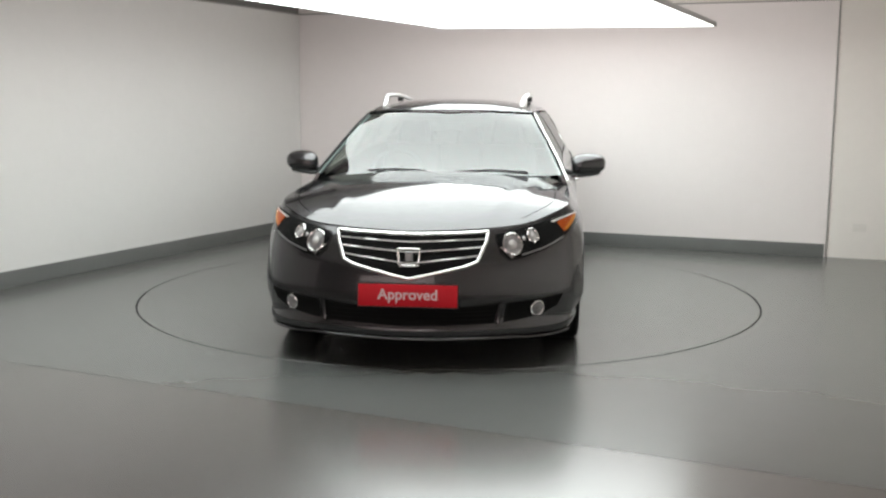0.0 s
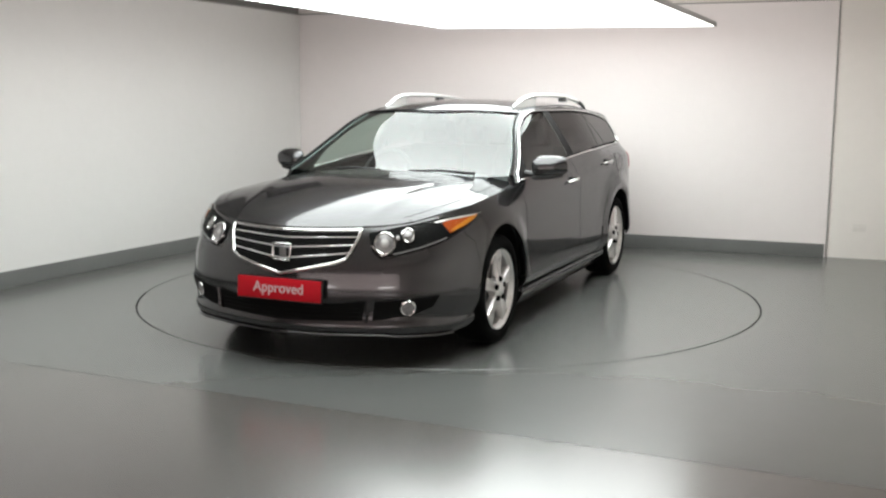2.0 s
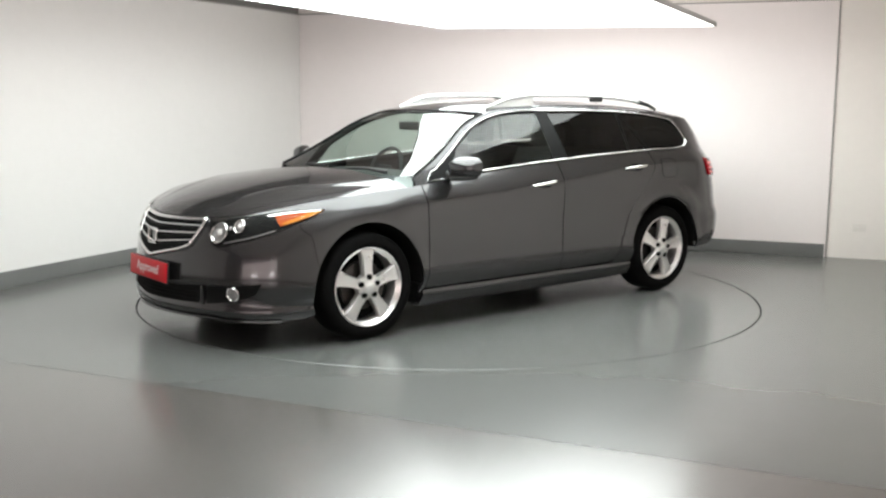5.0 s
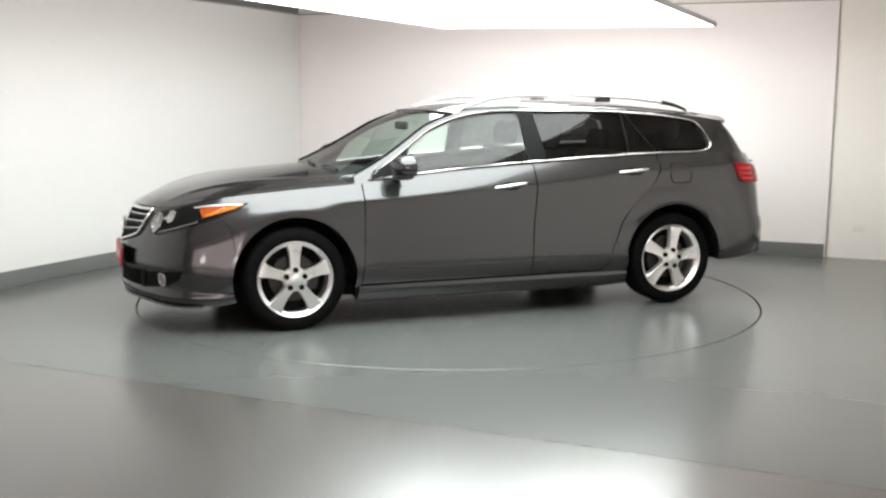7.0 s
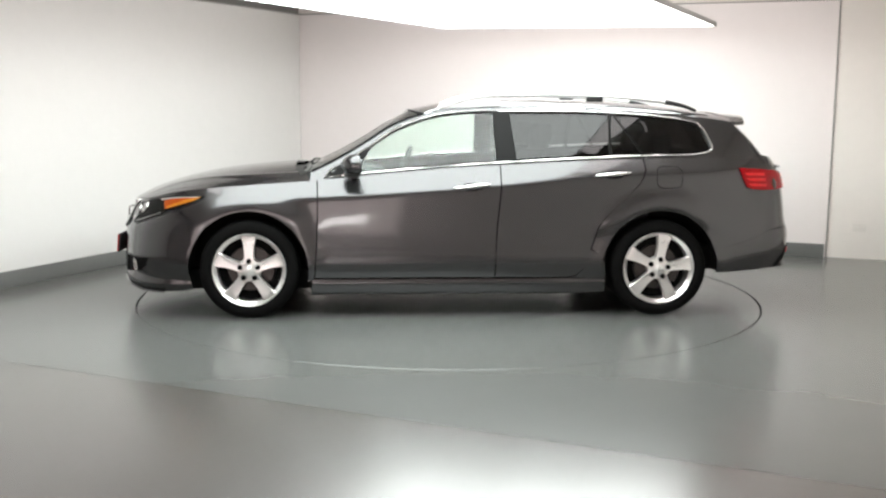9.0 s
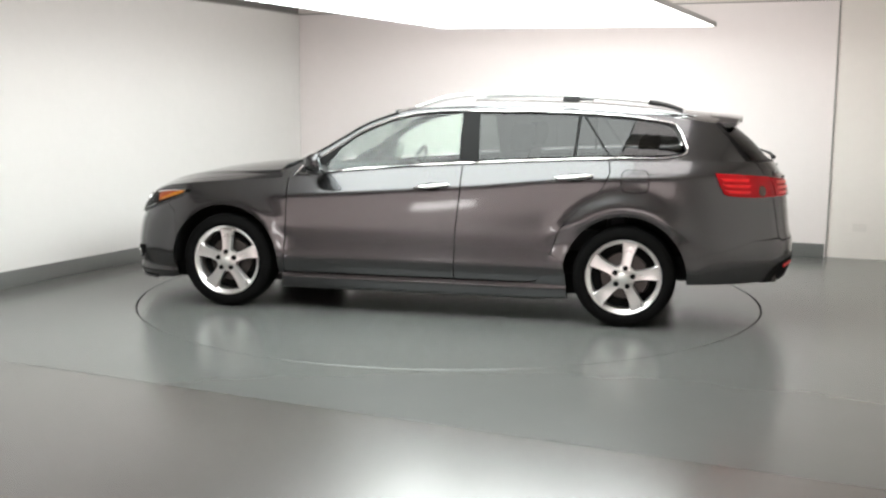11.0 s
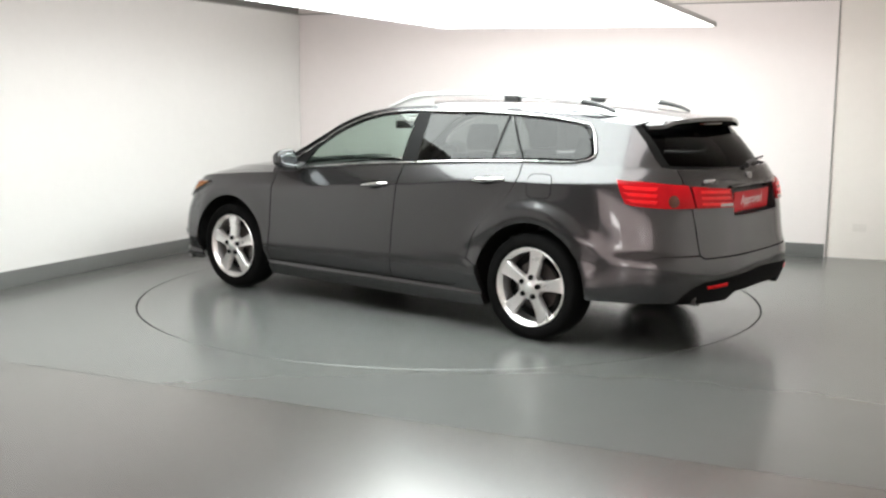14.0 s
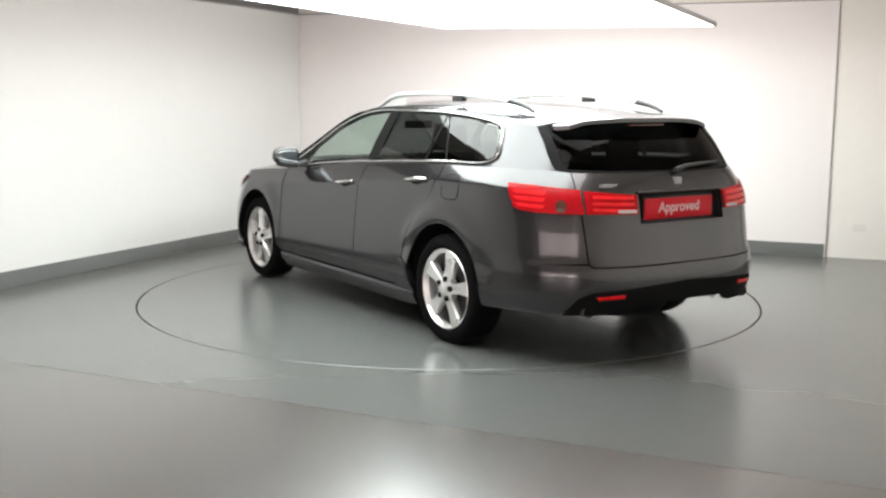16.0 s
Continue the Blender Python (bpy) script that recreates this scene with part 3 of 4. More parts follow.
def lower_panels():
    fender = side_poly([(0.932, 0.262), (0.915, 0.5), (0.908, 0.75)] + along(belt, 0.912, 1.80, 16) + [(1.80, 0.70), (1.74, 0.66), (1.715, 0.50)] + arch(WB, 24, 192))
    bm = panel(fender, wrap, 0.025, 0.010)
    strip = [(x, edge_y(x)) for x in np.linspace(0.885, 1.993, 27)] + [(x, edge_y(x) * (0.902 - 0.12 * step(1.06, 0.98, x))) for x in np.linspace(1.993, 0.885, 41)]
    panel(strip, bonnet_top, 0.03, 0.02, 0.0, 0.012, bm)
    bmesh.ops.remove_doubles(bm, verts=bm.verts, dist=0.0015)
    pair("front_fender", bm, PAINT, car, smooth=50)

    front_door = side_poly([(0.925, 0.268), (0.908, 0.5), (0.901, 0.75)] + along(belt, 0.903, -0.288, 14) + [(-0.288, 0.85), (-0.262, 0.6), (-0.250, 0.268)])
    fd = pair("front_door", panel(front_door, wrap, 0.03, 0.009), PAINT, car)
    rear_door = side_poly([(-0.258, 0.268), (-0.270, 0.6), (-0.296, 0.85)] + along(belt, -0.296, -1.235, 12) + [(-1.245, 0.98), (-1.215, 0.905), (-1.15, 0.825), (-1.06, 0.745), (-0.985, 0.675), (-0.93, 0.60), (-0.885, 0.46), (-0.86, 0.34), (-0.80, 0.285), (-0.74, 0.268)])
    rd = pair("rear_door", panel(rear_door, wrap, 0.03, 0.009), PAINT, car)
    quarter = side_poly([(-0.938, 0.60), (-0.993, 0.679), (-1.067, 0.750), (-1.157, 0.830), (-1.223, 0.908), (-1.253, 0.98)] + along(belt, -1.243, -2.12, 12))
    quarter += [(u_rear(0.726), 1.047), (u_rear(0.707), 1.0), (u_rear(0.662), 0.80), (u_rear(0.632), 0.58)]
    quarter += side_poly([(-2.145, 0.570), (-1.93, 0.50), (-1.75, 0.455)] + arch(-WB, 161, 12) + [(-0.955, 0.42), (-0.893, 0.46)])
    pair("rear_quarter", panel(quarter, wrap, 0.022, 0.010), PAINT, car)
    sill = side_poly([(0.955, 0.150), (0.942, 0.258), (-0.735, 0.258), (-0.795, 0.275), (-0.85, 0.335), (-0.876, 0.46), (-0.965, 0.42), (-0.985, 0.32), (-0.995, 0.165), (-0.8, 0.150)])
    pair("sill", panel(sill, wrap, 0.03, 0.012, 0.006, 0.05), PAINT, car, "grey painted side skirt")

    half = [(0, 0.178), (u_front(0.5), 0.172), (u_front(0.8), 0.172), (u_at_x(1.78), 0.185)] + [(u_at_x(x), z) for x, z in arch(WB, -19, 24, 14)] + [(u_at_x(1.7175), 0.50), (u_at_x(1.7425), 0.657), (u_at_x(1.8025), 0.697), (u_at_x(1.8025), belt(1.8025) - 0.004)]
    half += [(u_at_x(x), belt(x) - 0.006) for x in (1.9, 2.0, 2.1, 2.2, 2.26, 2.30)] + [(0, 0.736)]
    full = half + [(-u, z) for u, z in half[::-1][1:-1]]
    part("front_bumper", panel(full, wrap, 0.025, 0.016), PAINT, car, smooth=40)

    r = [(HALF, 0.40), (u_rear(0.45), 0.395), (u_rear(0.62), 0.35), (u_rear(0.76), 0.303), (u_at_x(-1.76), 0.295)] + [(u_at_x(x), z) for x, z in arch(-WB, 184, 161)] + [(u_at_x(-1.75), 0.4535), (u_at_x(-1.93), 0.4985), (u_at_x(-2.145), 0.5685), (u_rear(0.63), 0.572), (u_rear(0.61), 0.554), (HALF, 0.554)]
    full = r + [(2 * HALF - u, z) for u, z in r[::-1][1:-1]]
    part("rear_bumper", panel(full, wrap, 0.025, 0.016), PAINT, car, smooth=40)
    t = [(HALF, 0.562), (u_rear(0.605), 0.562), (u_rear(0.625), 0.58), (u_rear(0.655), 0.80), (u_rear(0.70), 1.0), (u_rear(0.72), 1.047), (HALF, 1.04)]
    bm = bmesh.new()
    for piece in round_recess(t + [(2 * HALF - u, z) for u, z in t[::-1][1:-1]]):
        panel(piece, wrap, 0.03, 0.02, bm=bm)
    bmesh.ops.remove_doubles(bm, verts=bm.verts, dist=0.0005)
    tg = part("tailgate", bm, PAINT, car, smooth=40)
    # dark lower apron at the back
    d = [(HALF, 0.350), (u_rear(0.33), 0.345), (u_rear(0.40), 0.300), (u_rear(0.74), 0.297), (u_rear(0.67), 0.395), (u_rear(0.60), 0.428), (HALF, 0.462)]
    full = d + [(2 * HALF - u, z) for u, z in d[::-1][1:-1]]
    part("rear_apron", panel(full, wrap, 0.04, 0.02, 0.005, 0.04), DARK, car, "black plastic lower rear apron")
    # underside
    bm = box(bmesh.new(), -1.35, 1.95, -0.68, 0.68, 0.16, 0.30, 0.03)
    # lower, wider middle box, added to keep light out from under the car
    box(bm, -0.93, 0.93, -0.82, 0.82, 0.145, 0.29, 0.03)
    part("underbody", bm, DARK, car, "dark underside")
    for hx in (WB, -WB):
        bm = bmesh.new()
        n = 32
        prev = None
        for i in range(n + 1):
            a = radians(-4 + 188 * i / n)
            row = [bm.verts.new((hx + 0.41 * math.cos(a), y, ARCH_Z + 0.41 * math.sin(a))) for y in (0.55, 0.875)]
            if prev:
                bm.faces.new((prev[0], prev[1], row[1], row[0]))
            prev = row
        box(bm, hx - 0.42, hx + 0.42, 0.52, 0.55, 0.26, 0.74)
        pair("wheel_liner", bm, DARK, car, "black wheel arch liner")
    return fd, rd, tg

front_doors, rear_doors, tailgate = lower_panels()

TOP_LINE = smooth_curve([(0.80, 0.965), (0.699, 1.028), (0.585, 1.100), (0.395, 1.222), (0.167, 1.305), (0.015, 1.332), (-0.176, 1.345), (-0.752, 1.346), (-1.14, 1.332), (-1.53, 1.295), (-1.63, 1.270)])

def top_panels():
    front = [(p.x - 0.004, p.y * 0.998) for p in EDGE if p.x > 2.0]
    left = front + [(x, edge_y(x) * 0.895) for x in np.linspace(1.99, 1.0, 26)]
    left = [p for p in left if p[0] > 1.0] + [(1.02, edge_y(1.02) * 0.88), (1.075, 0.45), (1.10, 0.0)]
    full = left + [(x, -y) for x, y in left[::-1][1:-1]]
    part("bonnet", panel(full, bonnet_top, 0.03, 0.03), PAINT, car, smooth=40)
    cowl = [(1.12, -0.76), (1.12, 0.76), (0.86, 0.76), (0.86, -0.76)]
    part("cowl", panel(cowl, lambda x, y, off: Vector((x, y, bonnet_mid(x) - 0.035 - 0.10 * (y / 0.8) ** 2)), 0.06, 0.06, 0, 0), BLACK, car, "black plastic cowl under the windscreen")
    ye = lambda x: flank(x, roof_edge(x)).y
    xs = np.linspace(0.20, -1.885, 50)
    left = [(0.318, 0.0), (0.30, 0.25), (0.25, 0.47)] + [(x, ye(x)) for x in xs] + [(-1.94, 0.40), (-1.96, 0.0)]
    full = left + [(x, -y) for x, y in left[::-1][1:-1]]
    part("roof", panel(full, roof_top, 0.04, 0.035, 0, 0.02), PAINT, car, smooth=50)
    # painted pillars and window frames, open where the glass sits
    lo = lambda x: edge_z(x) + 0.018
    bm = panel(along(edge_z, 0.955, -1.56, 40) + along(lo, -1.56, 0.84, 40) + [(0.80, 0.965)] + along(roof_edge, 0.80, 0.95, 6), flank, 0.04, 0.03, 0.0, 0.02)
    panel(along(TOP_LINE, 0.80, -1.58, 60) + along(roof_edge, -1.58, 0.80, 60), flank, 0.04, 0.02, 0.0, 0.02, bm)
    rear = along(edge_z, -1.56, -2.075, 10) + [(-2.045, 1.09), (-1.965, 1.20), (-1.885, 1.285)] + along(roof_edge, -1.87, -1.58, 8) + [(-1.58, TOP_LINE(-1.58)), (-1.63, 1.270), (-1.66, 1.235), (-1.705, 1.13), (-1.70, 1.105), (-1.66, 1.083), (-1.56, lo(-1.56))]
    panel(rear, flank, 0.03, 0.03, 0.0, 0.02, bm)
    bmesh.ops.remove_doubles(bm, verts=bm.verts, dist=0.0008)
    pair("window_frame", bm, PAINT, car, "painted pillars and window frame", 50)

top_panels()

# ---- windows ----
def glazing():
    lo = lambda x: edge_z(x) + 0.018
    top_line = TOP_LINE
    def cut(a_lo, a_hi, b_lo, b_hi, n=14):
        """Pane between two slanting uprights given by their feet and heads."""
        return along(lo, a_lo, b_lo, n, 0.012) + along(top_line, b_hi, a_hi, n, -0.012)
    front = along(lo, 0.66, -0.265, 14, 0.012) + along(top_line, -0.255, 0.56, 20, -0.012)
    panes = [("front_side_window", front, CLEAR_GLASS, "clear tinted glass"), ("rear_side_window", cut(-0.40, -0.37, -1.012, -1.030), PRIVACY, "dark privacy glass"),
             ("rear_quarter_light", cut(-1.030, -1.048, -1.232, -1.062), PRIVACY, "dark privacy glass")]
    rear = along(lo, -1.248, -1.53, 8, 0.012) + [(-1.64, 1.092), (-1.683, 1.115), (-1.685, 1.135), (-1.645, 1.225), (-1.61, 1.258)] + along(top_line, -1.585, -1.076, 10, -0.012)
    panes.append(("rear_quarter_window", rear, PRIVACY, "dark privacy glass"))
    # black uprights between the panes
    for name, poly in (("mirror_sail", along(lo, 0.845, 0.655, 4) + along(top_line, 0.555, 0.80, 8)), ("centre_pillar", along(lo, -0.26, -0.405, 3) + along(top_line, -0.375, -0.25, 3)),
                       ("window_divider", along(lo, -1.008, -1.034, 2) + along(top_line, -1.052, -1.026, 2)), ("window_divider", along(lo, -1.229, -1.251, 2) + along(top_line, -1.079, -1.055, 2))):
        pair(name, panel(poly, flank, 0.04, 0.04, 0.004, 0.01), GLOSS_BLACK, car, "black window pillar cover")
    for name, poly, m, label in panes:
        pair(name, panel(poly, flank, 0.05, 0.04, 0.006, 0), m, car, label, 60)
    # chrome line round the side glass
    ring = along(lo, 0.86, -1.52, 40, -0.006) + [(-1.60, 1.073), (-1.68, 1.088), (-1.712, 1.108), (-1.716, 1.135), (-1.68, 1.225), (-1.64, 1.275), (-1.61, 1.288)] + along(top_line, -1.57, 0.82, 50, 0.008)
    bm = tube([flank(x, z, 0.007) for x, z in ring], 0.0068, 6, closed=True, up=(0, 1, 0))
    pair("window_trim", bm, CHROME, car, "bright chrome window trim", 60)

glazing()
def sheet(grid, bm=None):
    """Faces over rows of points."""
    bm = bm or bmesh.new()
    rows = [[bm.verts.new(p) for p in row] for row in grid]
    for a, b in zip(rows, rows[1:]):
        for i in range(len(a) - 1):
            bm.faces.new((a[i], a[i + 1], b[i + 1], b[i]))
    return bm

def windscreens():
    mid = smooth_curve([(1.035, 0.945), (0.797, 1.053), (0.591, 1.170), (0.385, 1.298), (0.292, 1.350)])
    rows = []
    for i in range(25):
        t = i / 24
        xe, xc = 0.945 - (0.945 - 0.205) * t, 1.035 - (1.035 - 0.292) * t
        e, c = flank(xe, roof_edge(xe)), Vector((xc, 0, mid(xc)))
        row = []
        for j in range(-16, 17):
            k = abs(j / 16) ** 3.2
            row.append(Vector((c.x + (e.x - c.x) * k, e.y * j / 16, c.z + (e.z - c.z) * k)))
        rows.append(row)
    part("windscreen", sheet(rows), SCREEN_GLASS, car, "clear windscreen", 60)
    # black band round the edge of the screen
    lip = [r[0] for r in rows] + rows[-1][1:-1] + [r[-1] for r in rows[::-1]]
    part("screen_seal", tube([p + Vector((0, 0, 0.002)) for p in lip], 0.009, 6), GLOSS_BLACK, car, "black windscreen seal", 60)
    # tailgate glass
    line = [(-2.075, edge_z(-2.075)), (-2.045, 1.09), (-1.965, 1.20), (-1.885, 1.285)]
    zs = smooth_curve([(z, x) for x, z in line])
    z0 = edge_z(-2.075) - 0.004
    rows = []
    for i in range(19):
        t = i / 18
        ze = z0 + (1.282 - z0) * t
        e = flank(zs(ze), ze, -0.004)
        c = Vector((-2.262 + 0.315 * t - 0.03 * math.sin(math.pi * t), 0, 1.032 + (1.318 - 1.032) * t))
        row = []
        for j in range(-14, 15):
            k = abs(j / 14) ** 2.6
            row.append(Vector((c.x + (e.x - c.x) * k, e.y * j / 14, c.z + (e.z - c.z) * k)))
        rows.append(row)
    part("rear_window", sheet(rows), HATCH_GLASS, tailgate, "dark tailgate glass", 60)
    bm = sheet([[rows[i][j] + Vector((-0.003, 0, 0.002)) for j in (0, 1)] for i in range(19)])
    sheet([[rows[i][j] + Vector((-0.003, 0, 0.002)) for j in (-1, -2)] for i in range(19)], bm)
    sheet([[rows[i][j] + Vector((-0.003, 0, 0.002)) for j in range(1, 28)] for i in (0, 1)], bm)
    part("glass_border", bm, GLOSS_BLACK, tailgate, "black border of the tailgate glass", 60)
    # roof spoiler over the glass
    left = [(-1.86, 0.0), (-1.86, 0.48), (-1.85, 0.555), (-1.94, 0.578), (-2.015, 0.53), (-2.065, 0.32), (-2.085, 0.0)]
    full = left + [(x, -y) for x, y in left[::-1][1:-1]]
    sp = part("roof_spoiler", panel(full, lambda x, y, off: Vector((x, y, roof_top(max(x, -1.84), y).z + 0.004 + (x + 1.84) * 0.10 - 0.018 * step(0.40, 0.58, abs(y)) + off)), 0.03, 0.03, 0.0, 0.023), PAINT, tailgate, "painted roof spoiler")
    part("stop_lamp", box(bmesh.new(), -2.070, -2.045, -0.13, 0.13, 1.288, 1.299, 0.003), BROWN_LENS, sp, "slim dark red high-level stop lamp")
    # rear wiper
    p0 = Vector((wrap(HALF, 1.04).x - 0.012, 0.0, 1.052))
    part("rear_wiper", tube([p0, p0 + Vector((0.015, -0.1, 0.022)), p0 + Vector((0.06, -0.40, 0.035))], [0.016, 0.010, 0.006], 8), BLACK, tailgate, "black rear wiper")
    # front wipers
    for y0, y1 in ((0.68, 0.12), (0.02, -0.47)):
        bm = tube([(1.000, y0 - 0.1, 0.972), (0.990, (y0 + y1) / 2 - 0.05, 0.984), (0.998 - 0.10 * (y1 / 0.7) ** 2, y1, 0.974)], [0.012, 0.009, 0.006], 8)
        part("wiper", bm, BLACK, car, "black windscreen wiper")

windscreens()

def disc_on(u, z, r, off, n=20, dome=0.0, bm=None):
    """A round lens lying on the body surface."""
    bm = bm or bmesh.new()
    rings = []
    for i in range(5):
        rr = r * (1 - i / 4)
        h = off + dome * (1 - (rr / r) ** 2)
        rings.append([bm.verts.new(wrap(u + rr * math.cos(2 * math.pi * k / n), z + rr * math.sin(2 * math.pi * k / n), h)) for k in range(n if rr > 1e-6 else 1)])
    for a, b in zip(rings, rings[1:]):
        for k in range(n):
            f = [a[k], a[(k + 1) % n]] + ([b[(k + 1) % n], b[k]] if len(b) > 1 else [b[0]])
            bm.faces.new(f)
    return bm

def ring_on(u, z, r, w, off, n=24):
    return tube([wrap(u + r * math.cos(2 * math.pi * k / n), z + r * math.sin(2 * math.pi * k / n), off) for k in range(n)], w, 6, closed=True, up=(1, 0, 0))

def front_face():
    # headlamps
    hi = [(u_front(0.475), 0.722), (u_front(0.62), 0.752), (u_at_x(2.06), 0.776), (u_at_x(1.92), 0.794), (u_at_x(1.78), 0.803), (u_at_x(1.63), 0.806)]
    lo = [(u_at_x(1.70), 0.772), (u_at_x(1.80), 0.735), (u_at_x(1.95), 0.685), (u_front(0.73), 0.640), (u_front(0.60), 0.608), (u_front(0.535), 0.600), (u_front(0.495), 0.635)]
    base = panel(hi + lo, wrap, 0.025, 0.02, 0.004, 0.012)
    lamps = pair("headlamp", base, GLOSS_BLACK, car, "headlamp with dark housing and clear lens")
    amber = [(u_at_x(1.95), 0.768), (u_at_x(1.90), 0.782), (u_at_x(1.78), 0.792), (u_at_x(1.66), 0.797), (u_at_x(1.72), 0.770), (u_at_x(1.82), 0.742), (u_at_x(1.92), 0.716)]
    pair("indicator", panel(amber, wrap, 0.02, 0.012, 0.009, 0.005), AMBER, lamps[0], "amber indicator", parent_right=lamps[1])
    tip = [(u_at_x(1.735), 0.789), (u_at_x(1.655), 0.799), (u_at_x(1.70), 0.780), (u_at_x(1.80), 0.7505), (u_at_x(1.90), 0.7235), (u_at_x(1.91), 0.733), (u_at_x(1.82), 0.763)]
    pair("indicator_tip", panel(tip, wrap, 0.02, 0.012, 0.0105, 0.003), YELLOW_LENS, lamps[0], "yellow edge of the indicator", parent_right=lamps[1])
    brow = [(u_at_x(2.00), 0.776), (u_at_x(1.90), 0.7895), (u_at_x(1.78), 0.7985), (u_at_x(1.66), 0.8025), (u_at_x(1.675), 0.7975), (u_at_x(1.78), 0.7925), (u_at_x(1.90), 0.7825), (u_at_x(1.985), 0.770)]
    pair("lamp_brow", panel(brow, wrap, 0.02, 0.01, 0.0115, 0.003), SATIN, lamps[0], "bright strip over the indicator", parent_right=lamps[1])
    sill = [(u_front(0.60), 0.620), (u_front(0.73), 0.652), (u_at_x(1.95), 0.697), (u_at_x(1.95), 0.690), (u_front(0.73), 0.645), (u_front(0.60), 0.613)]
    pair("lamp_edge", panel(sill, wrap, 0.02, 0.01, 0.010, 0.003), DULL, lamps[0], "thin bright lower lamp edge", parent_right=lamps[1])
    pair("side_bulb", disc_on(u_front(0.622), 0.700, 0.012, 0.012, n=12, dome=0.006), CLEAR_LENS, lamps[0], "small white side lamp", parent_right=lamps[1])
    for y, z, r in ((0.556, 0.672, 0.054), (0.676, 0.712, 0.034)):
        u = u_front(y)
        pair("reflector", disc_on(u, z, r, 0.008, dome=0.004), REFLECT, lamps[0], "bright lamp reflector", parent_right=lamps[1])
        pair("lamp_ring", ring_on(u, z, r, 0.0055, 0.012), CHROME, lamps[0], "chrome lamp ring", parent_right=lamps[1])
        pair("bulb_lens", disc_on(u, z, r * 0.45, 0.014, dome=0.008), CLEAR_LENS, lamps[0], "round lamp lens", parent_right=lamps[1])
    strip = [(u_front(0.485), 0.66), (u_front(0.50), 0.66), (u_front(0.56), 0.612), (u_front(0.54), 0.606)]
    pair("chrome_accent", panel(strip, wrap, 0.02, 0.02, 0.010, 0.004), CHROME, lamps[0], "chrome accent", parent_right=lamps[1])
    pair("lens", panel(hi + lo, wrap, 0.03, 0.025, 0.022, 0.018), LENS, lamps[0], "clear lamp lens", parent_right=lamps[1])
    # grille, its dark recess put in as a flat black sheet
    g = [(0.0, 0.728), (0.25, 0.731), (0.435, 0.737), (0.418, 0.690), (0.362, 0.590), (0.30, 0.566), (0.0, 0.503)]
    left = [(u_front(y) if y else 0.0, z) for y, z in g]
    full = left + [(-u, z) for u, z in left[::-1][1:-1]]
    grille = part("grille", panel(full, wrap, 0.025, 0.012, 0.006, 0.006), DARK, car, "black grille with chrome frame and slats")
    def dense(poly, n=8):
        return [(poly[i][0] + (poly[(i + 1) % len(poly)][0] - poly[i][0]) * k / n, poly[i][1] + (poly[(i + 1) % len(poly)][1] - poly[i][1]) * k / n) for i in range(len(poly)) for k in range(n)]
    part("frame", tube([wrap(u, z, 0.010) for u, z in dense(full)], 0.0105, 8, closed=True, up=(1, 0, 0)), CHROME, grille, "chrome grille frame", 60)
    for k, (w, z, drop) in enumerate(((0.415, 0.703, 0.012), (0.395, 0.662, 0.022), (0.370, 0.620, 0.036))):
        pts = [wrap(u_front(abs(a)) * (1 if a >= 0 else -1) if a else 0.0, z - drop * (1 - abs(a) / w), 0.012) for a in np.linspace(-w, w, 25)]
        part("slat", tube(pts, 0.0042, 6, 1.0), SATIN, grille, "bright grille slat", 60)
        # black bar below each slat, drawn as its shade
        pts = [p + Vector((-0.006, 0, -0.017)) for p in pts]
        part("slat_shadow", tube(pts, 0.010, 6, 0.8), GLOSS_BLACK, grille, "black bar for the shade under the slat", 60)
    # badge: a plain bright emblem in a rounded frame
    c = Vector((wrap(0, 0.615).x + 0.028, 0, 0.615))
    outline = [(0.058, 0.044), (0.050, -0.042), (-0.050, -0.042), (-0.058, 0.044)]
    rim = [c + Vector((-0.10 * z, y, z)) for y, z in dense(outline, 5)]
    badge = part("badge", tube(rim, 0.0065, 8, closed=True, up=(1, 0, 0)), CHROME, grille, "chrome emblem", 60)
    part("emblem", box(bmesh.new(), c.x - 0.018, c.x - 0.006, -0.020, 0.020, c.z - 0.024, c.z + 0.024, 0.006), DULL, badge, "plain bright emblem plate")
    # lower intake and lamp pockets: flat sheets, black in place of shaded openings
    g = [(0.0, 0.352), (0.30, 0.352), (0.463, 0.368), (0.445, 0.264), (0.0, 0.256)]
    left = [(u_front(y) if y else 0.0, z) for y, z in g]
    intake = part("lower_intake", panel(left + [(-u, z) for u, z in left[::-1][1:-1]], wrap, 0.025, 0.012, 0.008, 0.006), DARK, car, "flat black sheet for the dark lower air intake")
    for z in (0.282, 0.304, 0.326):
        pts = [wrap(u_front(abs(a)) * (1 if a >= 0 else -1) if a else 0.0, z, 0.009) for a in np.linspace(-0.43, 0.43, 25)]
        part("intake_bar", tube(pts, 0.005, 6), DARK, intake, "black intake bar", 60)
    pocket = [(u_front(0.510), 0.366), (u_front(0.66), 0.378), (u_front(0.80), 0.398), (u_front(0.775), 0.335), (u_front(0.70), 0.298), (u_front(0.56), 0.272), (u_front(0.495), 0.266)]
    pockets = pair("fog_lamp_pocket", panel(pocket, wrap, 0.02, 0.012, 0.007, 0.006), DARK, car, "flat black sheet for the dark fog lamp pocket")
    u = u_front(0.668)
    pair("fog_lamp", disc_on(u, 0.332, 0.036, 0.009, dome=0.005), REFLECT, pockets[0], "round clear fog lamp", parent_right=pockets[1])
    pair("fog_ring", ring_on(u, 0.332, 0.038, 0.005, 0.010), CHROME, pockets[0], "chrome fog lamp ring", parent_right=pockets[1])
